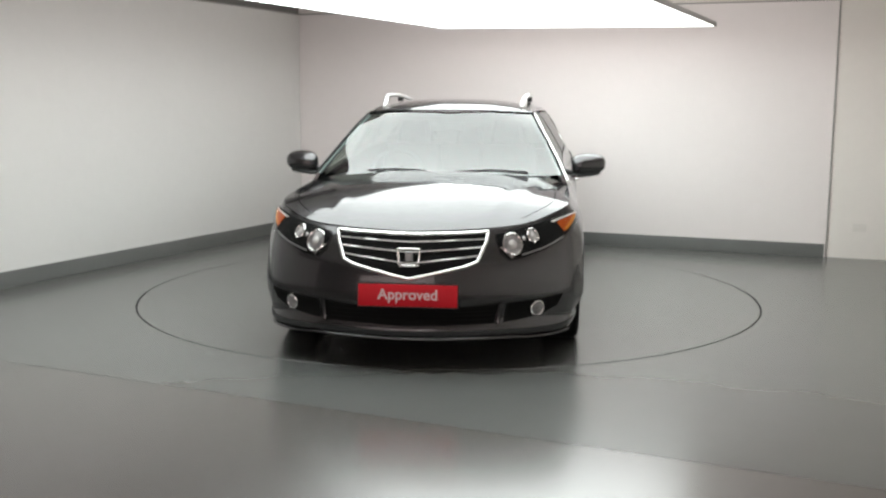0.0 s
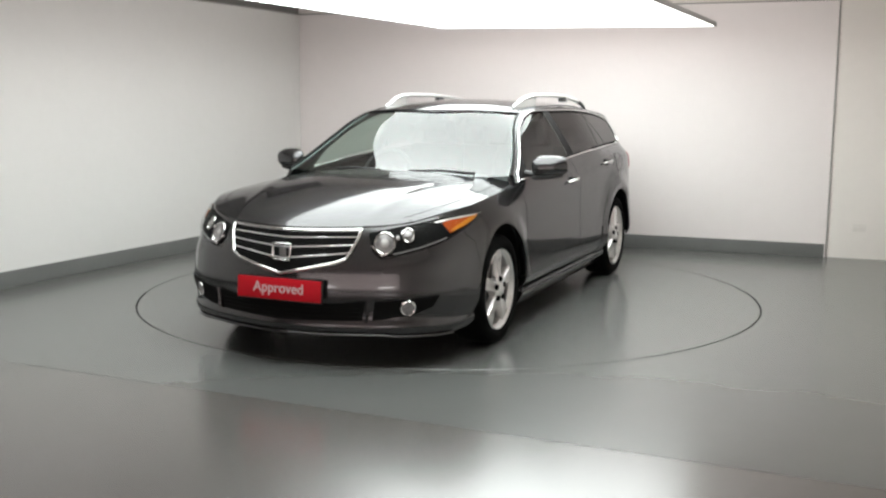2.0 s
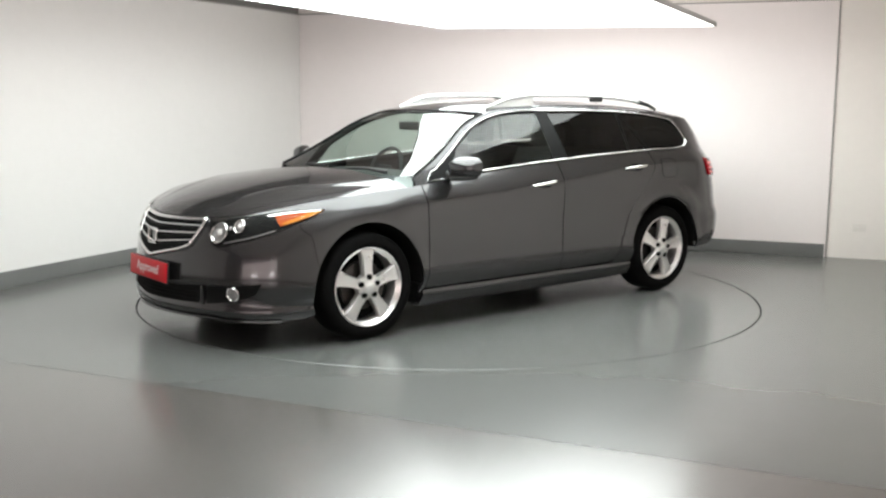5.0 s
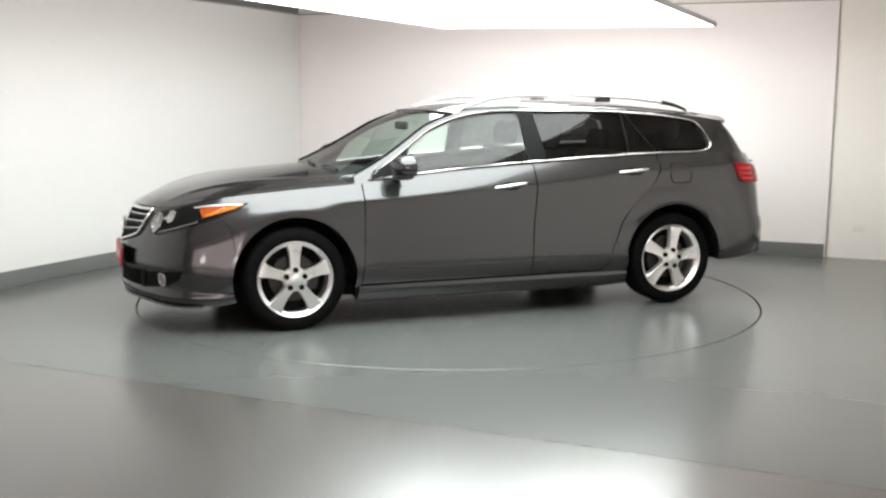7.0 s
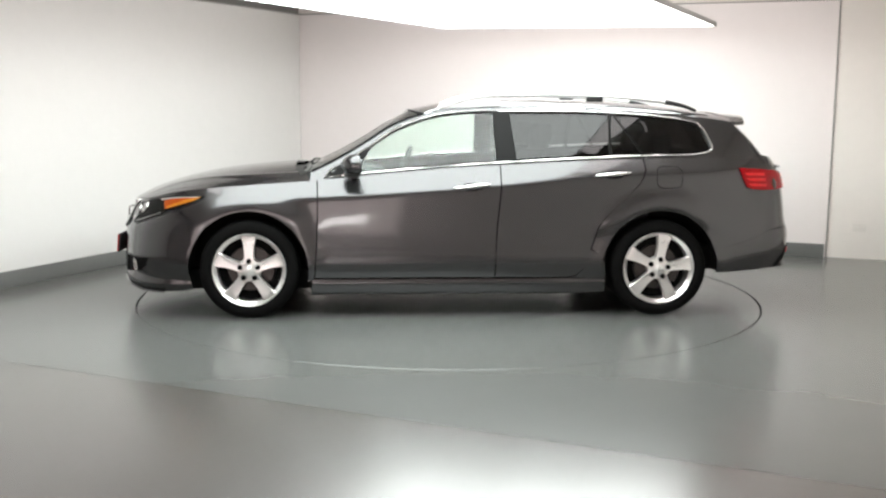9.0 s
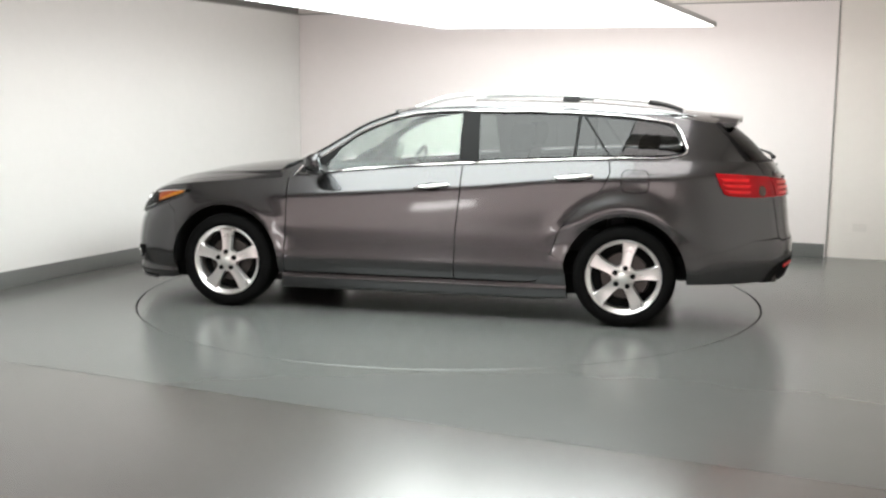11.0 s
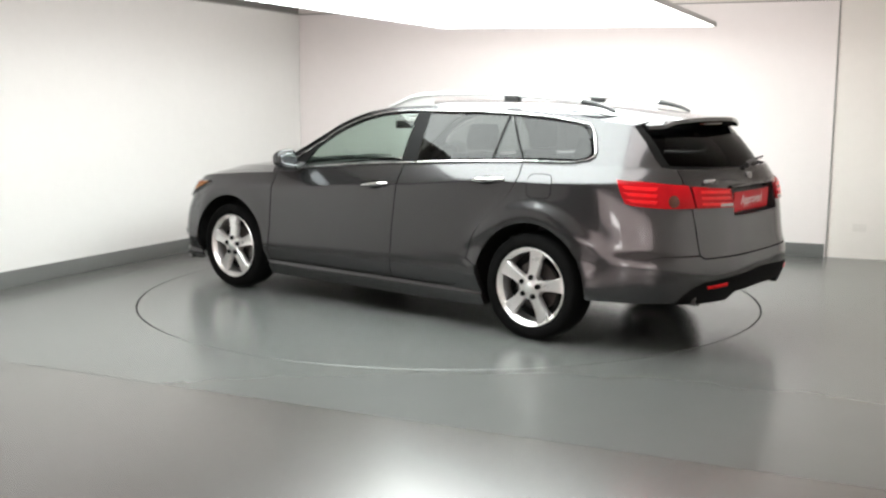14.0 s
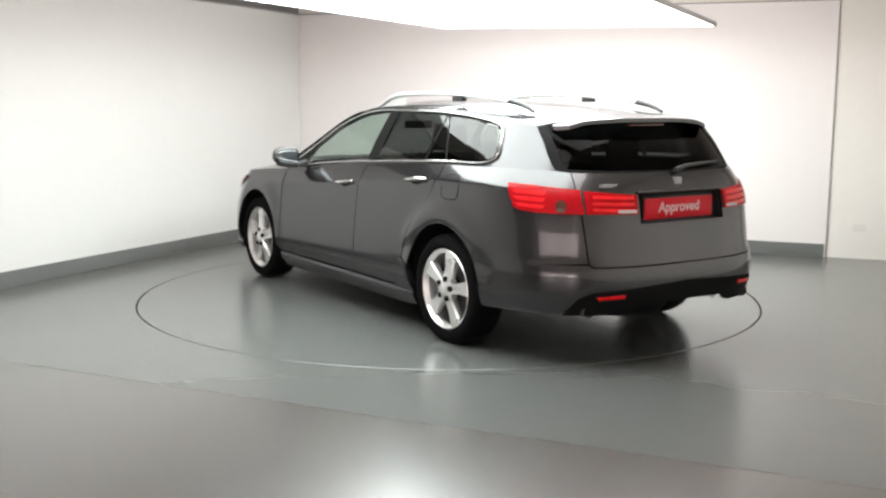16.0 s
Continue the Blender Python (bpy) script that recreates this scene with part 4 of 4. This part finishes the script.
    pair("intake_strut", tube([wrap(u_front(0.478), 0.37, 0.008), wrap(u_front(0.47), 0.30, 0.010), wrap(u_front(0.462), 0.262, 0.008)], 0.012, 8), PAINT, car, "painted upright beside the intake")
    lip = [wrap(s * u_front(y) if y else 0.0, 0.176 + 0.008 * (y < 0.6), 0.012) for s, y in [(-1, v) for v in np.linspace(0.86, 0.05, 20)] + [(1, v) for v in np.linspace(0, 0.86, 21)]]
    part("front_lip", tube(lip, 0.010, 8, 0.8), PAINT, car, "painted front lip", 60)

front_face()

def plate(x, z, tilt, back):
    """Red show plate with white print."""
    pl = part("show_plate", box(bmesh.new(), -0.004, 0.004, -0.26, 0.26, -0.0575, 0.0575, 0.003), PLATE_RED, car, "red show plate with white lettering")
    pl.matrix_local = pose(x, 0, z, 0, tilt, 180 if back else 0)
    part("plate_holder", box(bmesh.new(), -0.014, -0.0045, -0.267, 0.267, -0.0645, 0.0645, 0.003), BLACK, pl, "black plate holder")
    txt = bpy.data.curves.new("lettering", "FONT")
    txt.body = "Approved"
    txt.size, txt.extrude, txt.align_x, txt.align_y = 0.078, 0.0006, "CENTER", "CENTER"
    txt.offset = 0.0012
    txt.materials.append(PLATE_WHITE)
    ob = new("lettering", txt)
    ob.parent = pl
    ob.matrix_local = Matrix.Translation((0.0052, 0, 0.004)) @ Euler((radians(90), 0, radians(90))).to_matrix().to_4x4()
    tagged(ob, "white printed word")

plate(2.342, 0.420, -4, False)
plate(wrap(HALF, 0.852).x + 0.036, 0.850, 3, True)

def rear_face():
    outer = [(u_at_x(-1.90), 0.990), (u_at_x(-2.05), 0.982), (u_at_x(-2.17), 0.972), (u_rear(0.675), 0.962), (u_rear(0.650), 0.838), (u_at_x(-2.2), 0.836), (u_at_x(-2.10), 0.840), (u_at_x(-1.99), 0.850), (u_at_x(-1.955), 0.862), (u_at_x(-1.925), 0.92)]
    tl = pair("tail_lamp", panel(outer, wrap, 0.02, 0.016, 0.012, 0.02), RED_LENS, car, "red wraparound tail lamp")
    inner = [(u_rear(0.658), 0.958), (u_rear(0.34), 0.934), (u_rear(0.345), 0.832), (u_rear(0.640), 0.838)]
    il = pair("tailgate_lamp", panel(inner, wrap, 0.02, 0.016, 0.012, 0.02), RED_LENS, tailgate, "red lamp on the tailgate")
    for i in range(3):
        z = 0.948 - i * 0.036
        bar = [(u_at_x(-1.93 - 0.012 * i), z + 0.012), (u_at_x(-2.13), z + 0.004), (u_at_x(-2.12), z - 0.016), (u_at_x(-1.95 - 0.02 * i), z - 0.008)]
        pair("light_band", panel(bar, wrap, 0.03, 0.02, 0.0145, 0.002), RED_LIT, tl[0], "brighter red lamp band", parent_right=tl[1])
    for i in range(3):
        z = 0.935 - i * 0.033
        bar = [(u_rear(0.61), z), (u_rear(0.365), z - 0.008), (u_rear(0.365), z - 0.026), (u_rear(0.61), z - 0.018)]
        pair("light_band", panel(bar, wrap, 0.03, 0.02, 0.0145, 0.002), RED_LIT, il[0], "brighter red lamp band", parent_right=il[1])
    clear = [(u_rear(0.47), 0.858), (u_rear(0.355), 0.856), (u_rear(0.355), 0.840), (u_rear(0.47), 0.842)]
    pair("reverse_lamp", panel(clear, wrap, 0.03, 0.02, 0.016, 0.003), CLEAR_LENS, il[0], "clear reversing lamp", parent_right=il[1])
    pair("turn_lamp", disc_on(u_at_x(-2.21), 0.876, 0.034, 0.0145, dome=0.004), BROWN_LENS, tl[0], "round dark brown lamp", parent_right=tl[1])
    # recess for the plate and garnish above it
    g = [(HALF, 0.934)] + [(u_rear(y), 0.934) for y in (0.08, 0.16, 0.24, 0.325)] + [(u_rear(y), 0.779) for y in (0.325, 0.24, 0.16, 0.08)] + [(HALF, 0.779)]
    full = g + [(2 * HALF - u, z) for u, z in g[::-1][1:-1]]
    bm = panel(full, wrap, 0.04, 0.03, -0.062, 0.0)
    sheet([[wrap(u, z, off) for u, z in full + full[:1]] for off in (0.001, -0.02, -0.0625)], bm)
    part("plate_recess", bm, BLACK, tailgate, "dark plate recess")
    bar = [wrap(2 * HALF - u_rear(y) if s < 0 else u_rear(y), 0.944, 0.006) for s, y in [(1, v) for v in np.linspace(0.33, 0.02, 12)] + [(-1, v) for v in np.linspace(0.02, 0.33, 12)]]
    part("garnish", tube(bar, 0.010, 8, 0.8), PAINT, tailgate, "painted strip over the plate", 60)
    bx = wrap(HALF, 0.99).x
    bm = box(bmesh.new(), bx - 0.007, bx + 0.015, -0.030, 0.030, 0.970, 1.014, 0.007)
    part("rear_badge", bm, DULL, tailgate, "plain bright emblem")
    bm = box(bmesh.new(), wrap(u_rear(0.47), 0.985).x - 0.005, wrap(u_rear(0.47), 0.985).x + 0.02, 0.38, 0.53, 0.973, 0.990, 0.003)
    part("model_mark", bm, DULL, tailgate, "small bright bar-shaped mark")
    # fog reflectors, exhausts, tow eye
    ref = [(u_rear(0.59), 0.403), (u_rear(0.44), 0.413), (u_rear(0.44), 0.393), (u_rear(0.58), 0.386)]
    pair("rear_reflector", panel(ref, wrap, 0.03, 0.02, 0.010, 0.006), RED_LIT, car, "slim red reflector")
    bm = lathe([(0.030, 0.0), (0.034, 0.0), (0.036, 0.10), (0.034, 0.16), (0.030, 0.16)], 24)
    for v in bm.verts:
        v.co = Vector((wrap(u_rear(0.60), 0.32).x + 0.010 + v.co.y, 0.60 + v.co.x * 1.25, 0.318 + v.co.z))
    pair("exhaust_tip", bm, STEEL, car, "dull steel exhaust tip")
    bm = tube([(-2.33 + 0.02 * math.cos(a), -0.30 + 0.0, 0.338 + 0.022 * math.sin(a)) for a in np.linspace(0, 2 * math.pi, 16, endpoint=False)], 0.006, 6, closed=True, up=(0, 1, 0))
    part("tow_eye", bm, STEEL, car, "steel tow eye", 60)
    # tub for the spare wheel, seen below
    bm = lathe([(0.0, 0.205), (0.16, 0.207), (0.23, 0.225), (0.27, 0.27), (0.30, 0.42)], 28)
    for v in bm.verts:
        v.co = Vector((-1.95 + v.co.x, 0.06 + v.co.z, v.co.y))
    part("spare_wheel_well", bm, DARK, car, "black rounded spare wheel well")
    # fuel flap
    cx, cz, pts = -1.405, 0.93, []
    for k in range(24):
        a = 2 * math.pi * k / 24
        ca, sa = math.cos(a), math.sin(a)
        pts.append((u_at_x(cx - 0.085 * math.copysign(abs(ca) ** 0.5, ca)), cz + 0.07 * math.copysign(abs(sa) ** 0.5, sa)))
    flap = part("fuel_flap", panel(pts, wrap, 0.03, 0.02, 0.002, 0.004), PAINT, car)
    part("flap_gap", tube([wrap(u, z, 0.0005) for u, z in pts], 0.0028, 5, closed=True, up=(0, 1, 0)), DARK, flap, "dark gap round the fuel flap", 60)

rear_face()

def door_details():
    for doors, x0, z0, rise in ((front_doors, -0.10, 0.872, 0.018), (rear_doors, -1.03, 0.952, 0.014)):
        bm = bmesh.new()
        pts = []
        for i in range(15):
            t = i / 14
            x = x0 + 0.115 - 0.23 * t
            pts.append(wrap(u_at_x(x), z0 + rise * (t - 0.5) * 1.4, 0.010 + 0.028 * math.sin(math.pi * t) ** 0.6))
        tube(pts, [0.007 + 0.008 * math.sin(math.pi * i / 14) ** 0.7 for i in range(15)], 8, 0.95, bm)
        pair("door_handle", bm, CHROME, doors[0], "chrome door handle", 60, parent_right=doors[1])
        # flat dark oval on the door skin, for shade in the handle's hollow
        cup = []
        for k in range(20):
            a = 2 * math.pi * k / 20
            cup.append((u_at_x(x0 + 0.068 * math.cos(a)), z0 - 0.006 + 0.026 * math.sin(a)))
        pair("handle_shade", panel(cup, wrap, 0.03, 0.02, 0.002, 0), DARK, doors[0], "dark patch for the shade in the handle's hollow", parent_right=doors[1])
    # mirrors
    def boxy(sx, sy, sz, p, n=28, m=18):
        bm = bmesh.new()
        e = lambda v: math.copysign(abs(v) ** p, v)
        rows = []
        for i in range(m + 1):
            a = math.pi * i / m
            rows.append([bm.verts.new((sx * e(math.sin(a)) * e(math.cos(2 * math.pi * k / n)), sy * e(math.cos(a)), sz * e(math.sin(a)) * e(math.sin(2 * math.pi * k / n)))) for k in range(n)])
        for a, b in zip(rows, rows[1:]):
            for k in range(n):
                bm.faces.new((a[k], a[(k + 1) % n], b[(k + 1) % n], b[k]))
        bmesh.ops.remove_doubles(bm, verts=bm.verts, dist=1e-5)
        return bm
    bm = boxy(0.085, 0.112, 0.078, 0.70)
    for v in bm.verts:
        x, y, z = v.co
        x *= 1.0 if x > 0 else 0.30
        z *= (1.0 - 0.9 * y) * (1.0 if z > 0 else 0.82) * (1.0 - 2.2 * max(x, 0))
        v.co = Vector((0.655 + x - 0.20 * y, 0.968 + y, 1.004 + z + 0.06 * y))
    caps = pair("door_mirror", bm, PAINT, car, "painted door mirror", 60)
    bm = boxy(0.006, 0.092, 0.050, 0.6)
    for v in bm.verts:
        x, y, z = v.co
        v.co = Vector((0.631 + x - 0.20 * y, 0.966 + y, 1.004 + z * (1.0 - 1.2 * y) + 0.06 * y))
    pair("mirror_glass", bm, MIRROR, caps[0], "mirror glass", 60, parent_right=caps[1])
    bm = boxy(0.066, 0.100, 0.018, 0.8)
    for v in bm.verts:
        x, y, z = v.co
        v.co = Vector((0.660 + x * (1.0 if x > 0 else 0.4) - 0.16 * y, 0.950 + y, 0.945 + z + 0.10 * y))
    tube([(0.655, 0.90, 0.945), (0.665, 0.85, 0.955), (0.67, 0.80, 0.965)], [0.030, 0.026, 0.032], 10, 0.7, bm)
    pair("mirror_base", bm, BLACK, caps[0], "black mirror foot", 60, parent_right=caps[1])

door_details()

def rails():
    top = smooth_curve([(0.10, 1.392), (0.02, 1.412), (-0.10, 1.452), (-0.30, 1.475), (-0.7, 1.479), (-1.1, 1.464), (-1.4, 1.440), (-1.5, 1.427), (-1.6, 1.405), (-1.68, 1.375)])
    wide = lambda x: 0.500 + 0.028 * step(0.1, -0.3, x) - 0.02 * step(-0.9, -1.6, x)
    xs = np.linspace(0.10, -1.47, 40)
    bm = tube([(x, wide(x), top(x) - 0.012) for x in xs], [0.011 + 0.007 * step(0.1, -0.1, x) for x in xs], 10, 0.8)
    rs = pair("roof_rail", bm, SATIN, car, "satin silver roof rail", 60)
    xs = np.linspace(-1.46, -1.68, 8)
    bm = tube([(x, wide(x), top(x) - 0.012) for x in xs], [0.022 - 0.009 * i / 7 for i in range(8)], 10, 0.8)
    pair("rail_end", bm, BLACK, rs[0], "black rail end cap", 60, parent_right=rs[1])
    bm = box(bmesh.new(), -1.02, -0.91, wide(-0.96) - 0.012, wide(-0.96) + 0.024, 1.418, 1.456, 0.006)
    pair("rail_bracket", bm, BLACK, rs[0], "black rail bracket", parent_right=rs[1])
    # front foot fills the gap under the rail
    grid = [[Vector((x, wide(x) + d, z)) for z in (roof_top(x, wide(x)).z - 0.01, top(x) - 0.012)] for x in np.linspace(0.09, -0.32, 10) for d in (0.0,)]
    bm = sheet(grid)
    bmesh.ops.solidify(bm, geom=list(bm.faces), thickness=0.02)
    pair("rail_foot", bm, SATIN, rs[0], "satin silver rail foot", parent_right=rs[1])
    # ditch trim along the roof
    bm = tube([roof_top(x, 0.555, 0.001) for x in np.linspace(0.15, -1.75, 30)], 0.004, 5)
    pair("roof_trim", bm, BLACK, car, "thin black roof trim", 60)

rails()

# ---- wheels ----
def wheel_at(x, y, spin, mirror=False):
    w = tagged(new("wheel"), "black tyre on a silver five-spoke alloy rim")
    w.parent = car
    w.matrix_local = Matrix.Translation((x, y, 0.3245)) @ Matrix.Rotation(math.pi if mirror else 0, 4, "Z") @ Matrix.Rotation(radians(spin), 4, "Y")
    for name, data, label in WHEEL_PARTS:
        ob = new(name, data)
        ob.parent = w
        tagged(ob, label)
    return w

def wheel_parts():
    out = []
    tyre = lathe([(0.236, -0.205), (0.241, -0.212), (0.270, -0.222), (0.305, -0.216), (0.319, -0.200), (0.3240, -0.17), (0.3245, -0.11), (0.3240, -0.05), (0.319, -0.018), (0.308, -0.003), (0.290, 0.004), (0.266, 0.006), (0.254, 0.002), (0.243, -0.005), (0.2375, -0.012)], 64)
    out.append(("tyre", mesh_of("tyre", tyre, RUBBER, 40), "black rubber tyre"))
    rim = lathe([(0.230, -0.20), (0.214, -0.19), (0.209, -0.06), (0.213, -0.030), (0.223, -0.022), (0.229, -0.008), (0.2355, -0.003), (0.240, -0.008), (0.240, -0.02)], 64)
    out.append(("rim", mesh_of("rim", rim, ALLOY, 40), "silver alloy rim"))
    # five broad spokes, waisted, with a raised back
    bm = bmesh.new()
    prof = [(0.030, 0.034, 0.000), (0.055, 0.034, -0.003), (0.085, 0.031, -0.008), (0.120, 0.032, -0.012), (0.155, 0.036, -0.013), (0.187, 0.042, -0.013), (0.211, 0.048, -0.015), (0.225, 0.053, -0.020)]
    for k in range(5):
        a = radians(90 + 72 * k)
        er, et = Vector((math.cos(a), 0, math.sin(a))), Vector((-math.sin(a), 0, math.cos(a)))
        rows = []
        for r, hw, y in prof:
            rows.append([bm.verts.new(er * r + et * hw * s + Vector((0, y + dy, 0))) for s, dy in ((-1.0, -0.045), (-1.0, -0.007), (-0.86, 0.0), (0, -0.004), (0.86, 0.0), (1.0, -0.007), (1.0, -0.045))])
        for p, q in zip(rows, rows[1:]):
            for i in range(6):
                bm.faces.new((p[i], p[i + 1], q[i + 1], q[i]))
    lathe([(0.0, 0.004), (0.040, 0.003), (0.052, -0.004), (0.075, -0.010), (0.078, -0.05)], 40, bm)
    out.append(("spokes", mesh_of("spokes", bm, ALLOY, 40), "silver five-spoke alloy face"))
    cap = lathe([(0.0, 0.0085), (0.024, 0.0075), (0.029, 0.003), (0.029, -0.005)], 28)
    out.append(("centre_cap", mesh_of("centre_cap", cap, SATIN, 40), "silver centre cap"))
    for k in range(5):
        a = radians(90 + 72 * k)
        nut = lathe([(0.0, -0.002), (0.010, -0.001), (0.0165, 0.001), (0.0175, -0.02)], 12)
        for v in nut.verts:
            v.co += Vector((0.060 * math.cos(a), 0.004, 0.060 * math.sin(a)))
        out.append(("wheel_nut", mesh_of("wheel_nut", nut, GLOSS_BLACK, 40), "dark wheel nut"))
    disc = lathe([(0.06, -0.085), (0.145, -0.085), (0.150, -0.09), (0.150, -0.105), (0.06, -0.105)], 48)
    out.append(("brake_disc", mesh_of("brake_disc", disc, STEEL, 40), "steel brake disc"))
    back = lathe([(0.0, -0.118), (0.212, -0.118)], 40)
    out.append(("back_plate", mesh_of("back_plate", back, DARK), "dark back plate"))
    bm = bmesh.new()
    prev = None
    for i in range(9):
        a = radians(150 + 60 * i / 8)
        row = [bm.verts.new((r * math.cos(a), y, r * math.sin(a))) for r, y in ((0.10, -0.075), (0.155, -0.070), (0.165, -0.085), (0.165, -0.11), (0.10, -0.11))]
        if prev:
            for j in range(5):
                bm.faces.new((prev[j], prev[(j + 1) % 5], row[(j + 1) % 5], row[j]))
        prev = row
    out.append(("brake_caliper", mesh_of("brake_caliper", bm, STEEL, 40), "grey brake caliper"))
    return out

WHEEL_PARTS = wheel_parts()
wheel_at(WB, 0.900, 0)
wheel_at(-WB, 0.900, -10)
wheel_at(WB, -0.900, 20, True)
wheel_at(-WB, -0.900, 40, True)

# ---- inside the car ----
def cabin():
    part("cabin_floor", box(bmesh.new(), -2.15, 1.0, -0.72, 0.72, 0.30, 0.45, 0.03), DARK, car, "dark cabin floor")
    bm = bmesh.new()
    prof = [(1.02, 0.78), (1.00, 0.90), (0.85, 0.945), (0.62, 0.955), (0.48, 0.935), (0.42, 0.86), (0.50, 0.70), (0.55, 0.45)]
    sheet([[Vector((x, y, z - 0.03 * (y / 0.7) ** 2)) for x, z in prof] for y in np.linspace(-0.72, 0.72, 15)], bm)
    part("dashboard", bm, DASH, car, "dark plastic dashboard", 50)
    ring = [(0.33 - 0.07 * math.sin(a), -0.37 + 0.185 * math.cos(a), 0.90 + 0.17 * math.sin(a)) for a in np.linspace(0, 2 * math.pi, 32, endpoint=False)]
    sw = part("steering_wheel", tube(ring, 0.015, 8, closed=True, up=(1, 0, 0.4)), DASH, car, "dark steering wheel", 60)
    bm = box(bmesh.new(), 0.31, 0.35, -0.45, -0.29, 0.85, 0.95, 0.02)
    tube([(0.33, -0.54, 0.90), (0.33, -0.20, 0.90)], 0.016, 8, 1, bm)
    part("wheel_boss", bm, DASH, sw, "dark wheel boss")
    def soft_block(bm, x0, x1, y0, y1, z0, z1, lean, pinch=0.85):
        rows = []
        n = 8
        for i in range(n + 1):
            t = i / n
            z = z0 + (z1 - z0) * t
            k = 1 - (1 - pinch) * t ** 2
            shift = -lean * t
            edge = 0.02 * math.sin(math.pi * t) ** 0.5
            yc, hy = (y0 + y1) / 2, (y1 - y0) / 2 * k
            rows.append([Vector((x + shift + dx, yc + hy * s, z)) for x, dx, s in
                         ((x0, 0.03, -0.98), (x0, -edge, -0.6), (x0, -edge, 0), (x0, -edge, 0.6), (x0, 0.03, 0.98), (x1, -0.03, 1.0), (x1, edge, 0.75), (x1, -0.01, 0), (x1, edge, -0.75), (x1, -0.03, -1.0), (x0, 0.03, -0.98))])
        sheet(rows, bm)
        bm.faces.new([bm.verts.new(p) for p in rows[-1][:-1]])
        bmesh.ops.remove_doubles(bm, verts=bm.verts, dist=1e-4)
        return bm
    for y in (0.37, -0.37):
        s = part("front_seat", soft_block(bmesh.new(), -0.42, -0.28, y - 0.25, y + 0.25, 0.50, 1.08, 0.22), SEAT, car, "dark cloth front seat", 60)
        part("cushion", soft_block(bmesh.new(), -0.32, 0.20, y - 0.26, y + 0.26, 0.42, 0.60, -0.02, 0.95), SEAT, s, "dark seat cushion", 60)
        part("headrest", soft_block(bmesh.new(), -0.66, -0.56, y - 0.13, y + 0.13, 1.10, 1.27, 0.02, 0.8), SEAT, s, "dark headrest", 60)
    b = part("rear_bench", soft_block(bmesh.new(), -1.32, -1.18, -0.66, 0.66, 0.50, 1.04, 0.16), SEAT, car, "dark cloth rear bench", 60)
    part("bench_cushion", soft_block(bmesh.new(), -1.22, -0.72, -0.66, 0.66, 0.42, 0.58, 0, 0.97), SEAT, b, "dark bench cushion", 60)
    for y in (0.40, -0.40, 0.0):
        part("headrest", soft_block(bmesh.new(), -1.50, -1.41, y - 0.12, y + 0.12, 1.05, 1.20, 0.02, 0.8), SEAT, b, "dark headrest", 60)
    part("load_cover", box(bmesh.new(), -2.12, -1.45, -0.66, 0.66, 0.96, 0.985, 0.01), DASH, car, "dark load cover")
    part("headlining", panel([(0.22, -0.50), (0.22, 0.50), (-1.80, 0.50), (-1.80, -0.50)], roof_top, 0.1, 0.1, -0.03, 0), SIDE_WALL, car, "pale headlining", 60)
    part("room_mirror", box(bmesh.new(), 0.36, 0.385, -0.12, 0.12, 1.215, 1.275, 0.012), BLACK, car, "black inside mirror")
    pair("door_card", panel([(u_at_x(0.90), 0.32), (u_at_x(0.90), belt(0.9) - 0.01), (u_at_x(-1.5), belt(-1.5) - 0.01), (u_at_x(-1.0), 0.75), (u_at_x(-0.85), 0.32)], wrap, 0.1, 0.06, -0.06, 0), DASH, car, "dark inner door lining", 60)

cabin()

def wall_socket():
    """A small white outlet plate low on the bare wall beside the board."""
    ob = thing("wall_socket", "small white plastic outlet plate on the wall", "wall socket")
    c = CORNER + ALONG * 5.777
    ob.matrix_world = Matrix.Translation((c.x, c.y, 0.29)) @ Matrix.Rotation(math.atan2(ALONG.y, ALONG.x), 4, "Z") @ Matrix.Translation((0, 0.0195, 0))
    part("face_plate", box(bmesh.new(), -0.06, 0.06, -0.009, 0.0, -0.035, 0.035, 0.003), WHITE_PLASTIC, ob, "white face plate")
    for x in (-0.028, 0.028):
        part("outlet", box(bmesh.new(), x - 0.018, x + 0.018, -0.011, -0.009, -0.018, 0.018, 0.001), WHITE_PLASTIC, ob, "white outlet")

wall_socket()

# ---- what moves ----
def motions():
    """The table turns, and the car stands on it."""
    rows = [(t, pose(0, 0, 0, 0, 0, a)) for t, a in TURN]
    walk(turntable, rows)
    walk(car, [(t, m @ pose(0.011, 0.031, 0)) for t, m in rows])

motions()
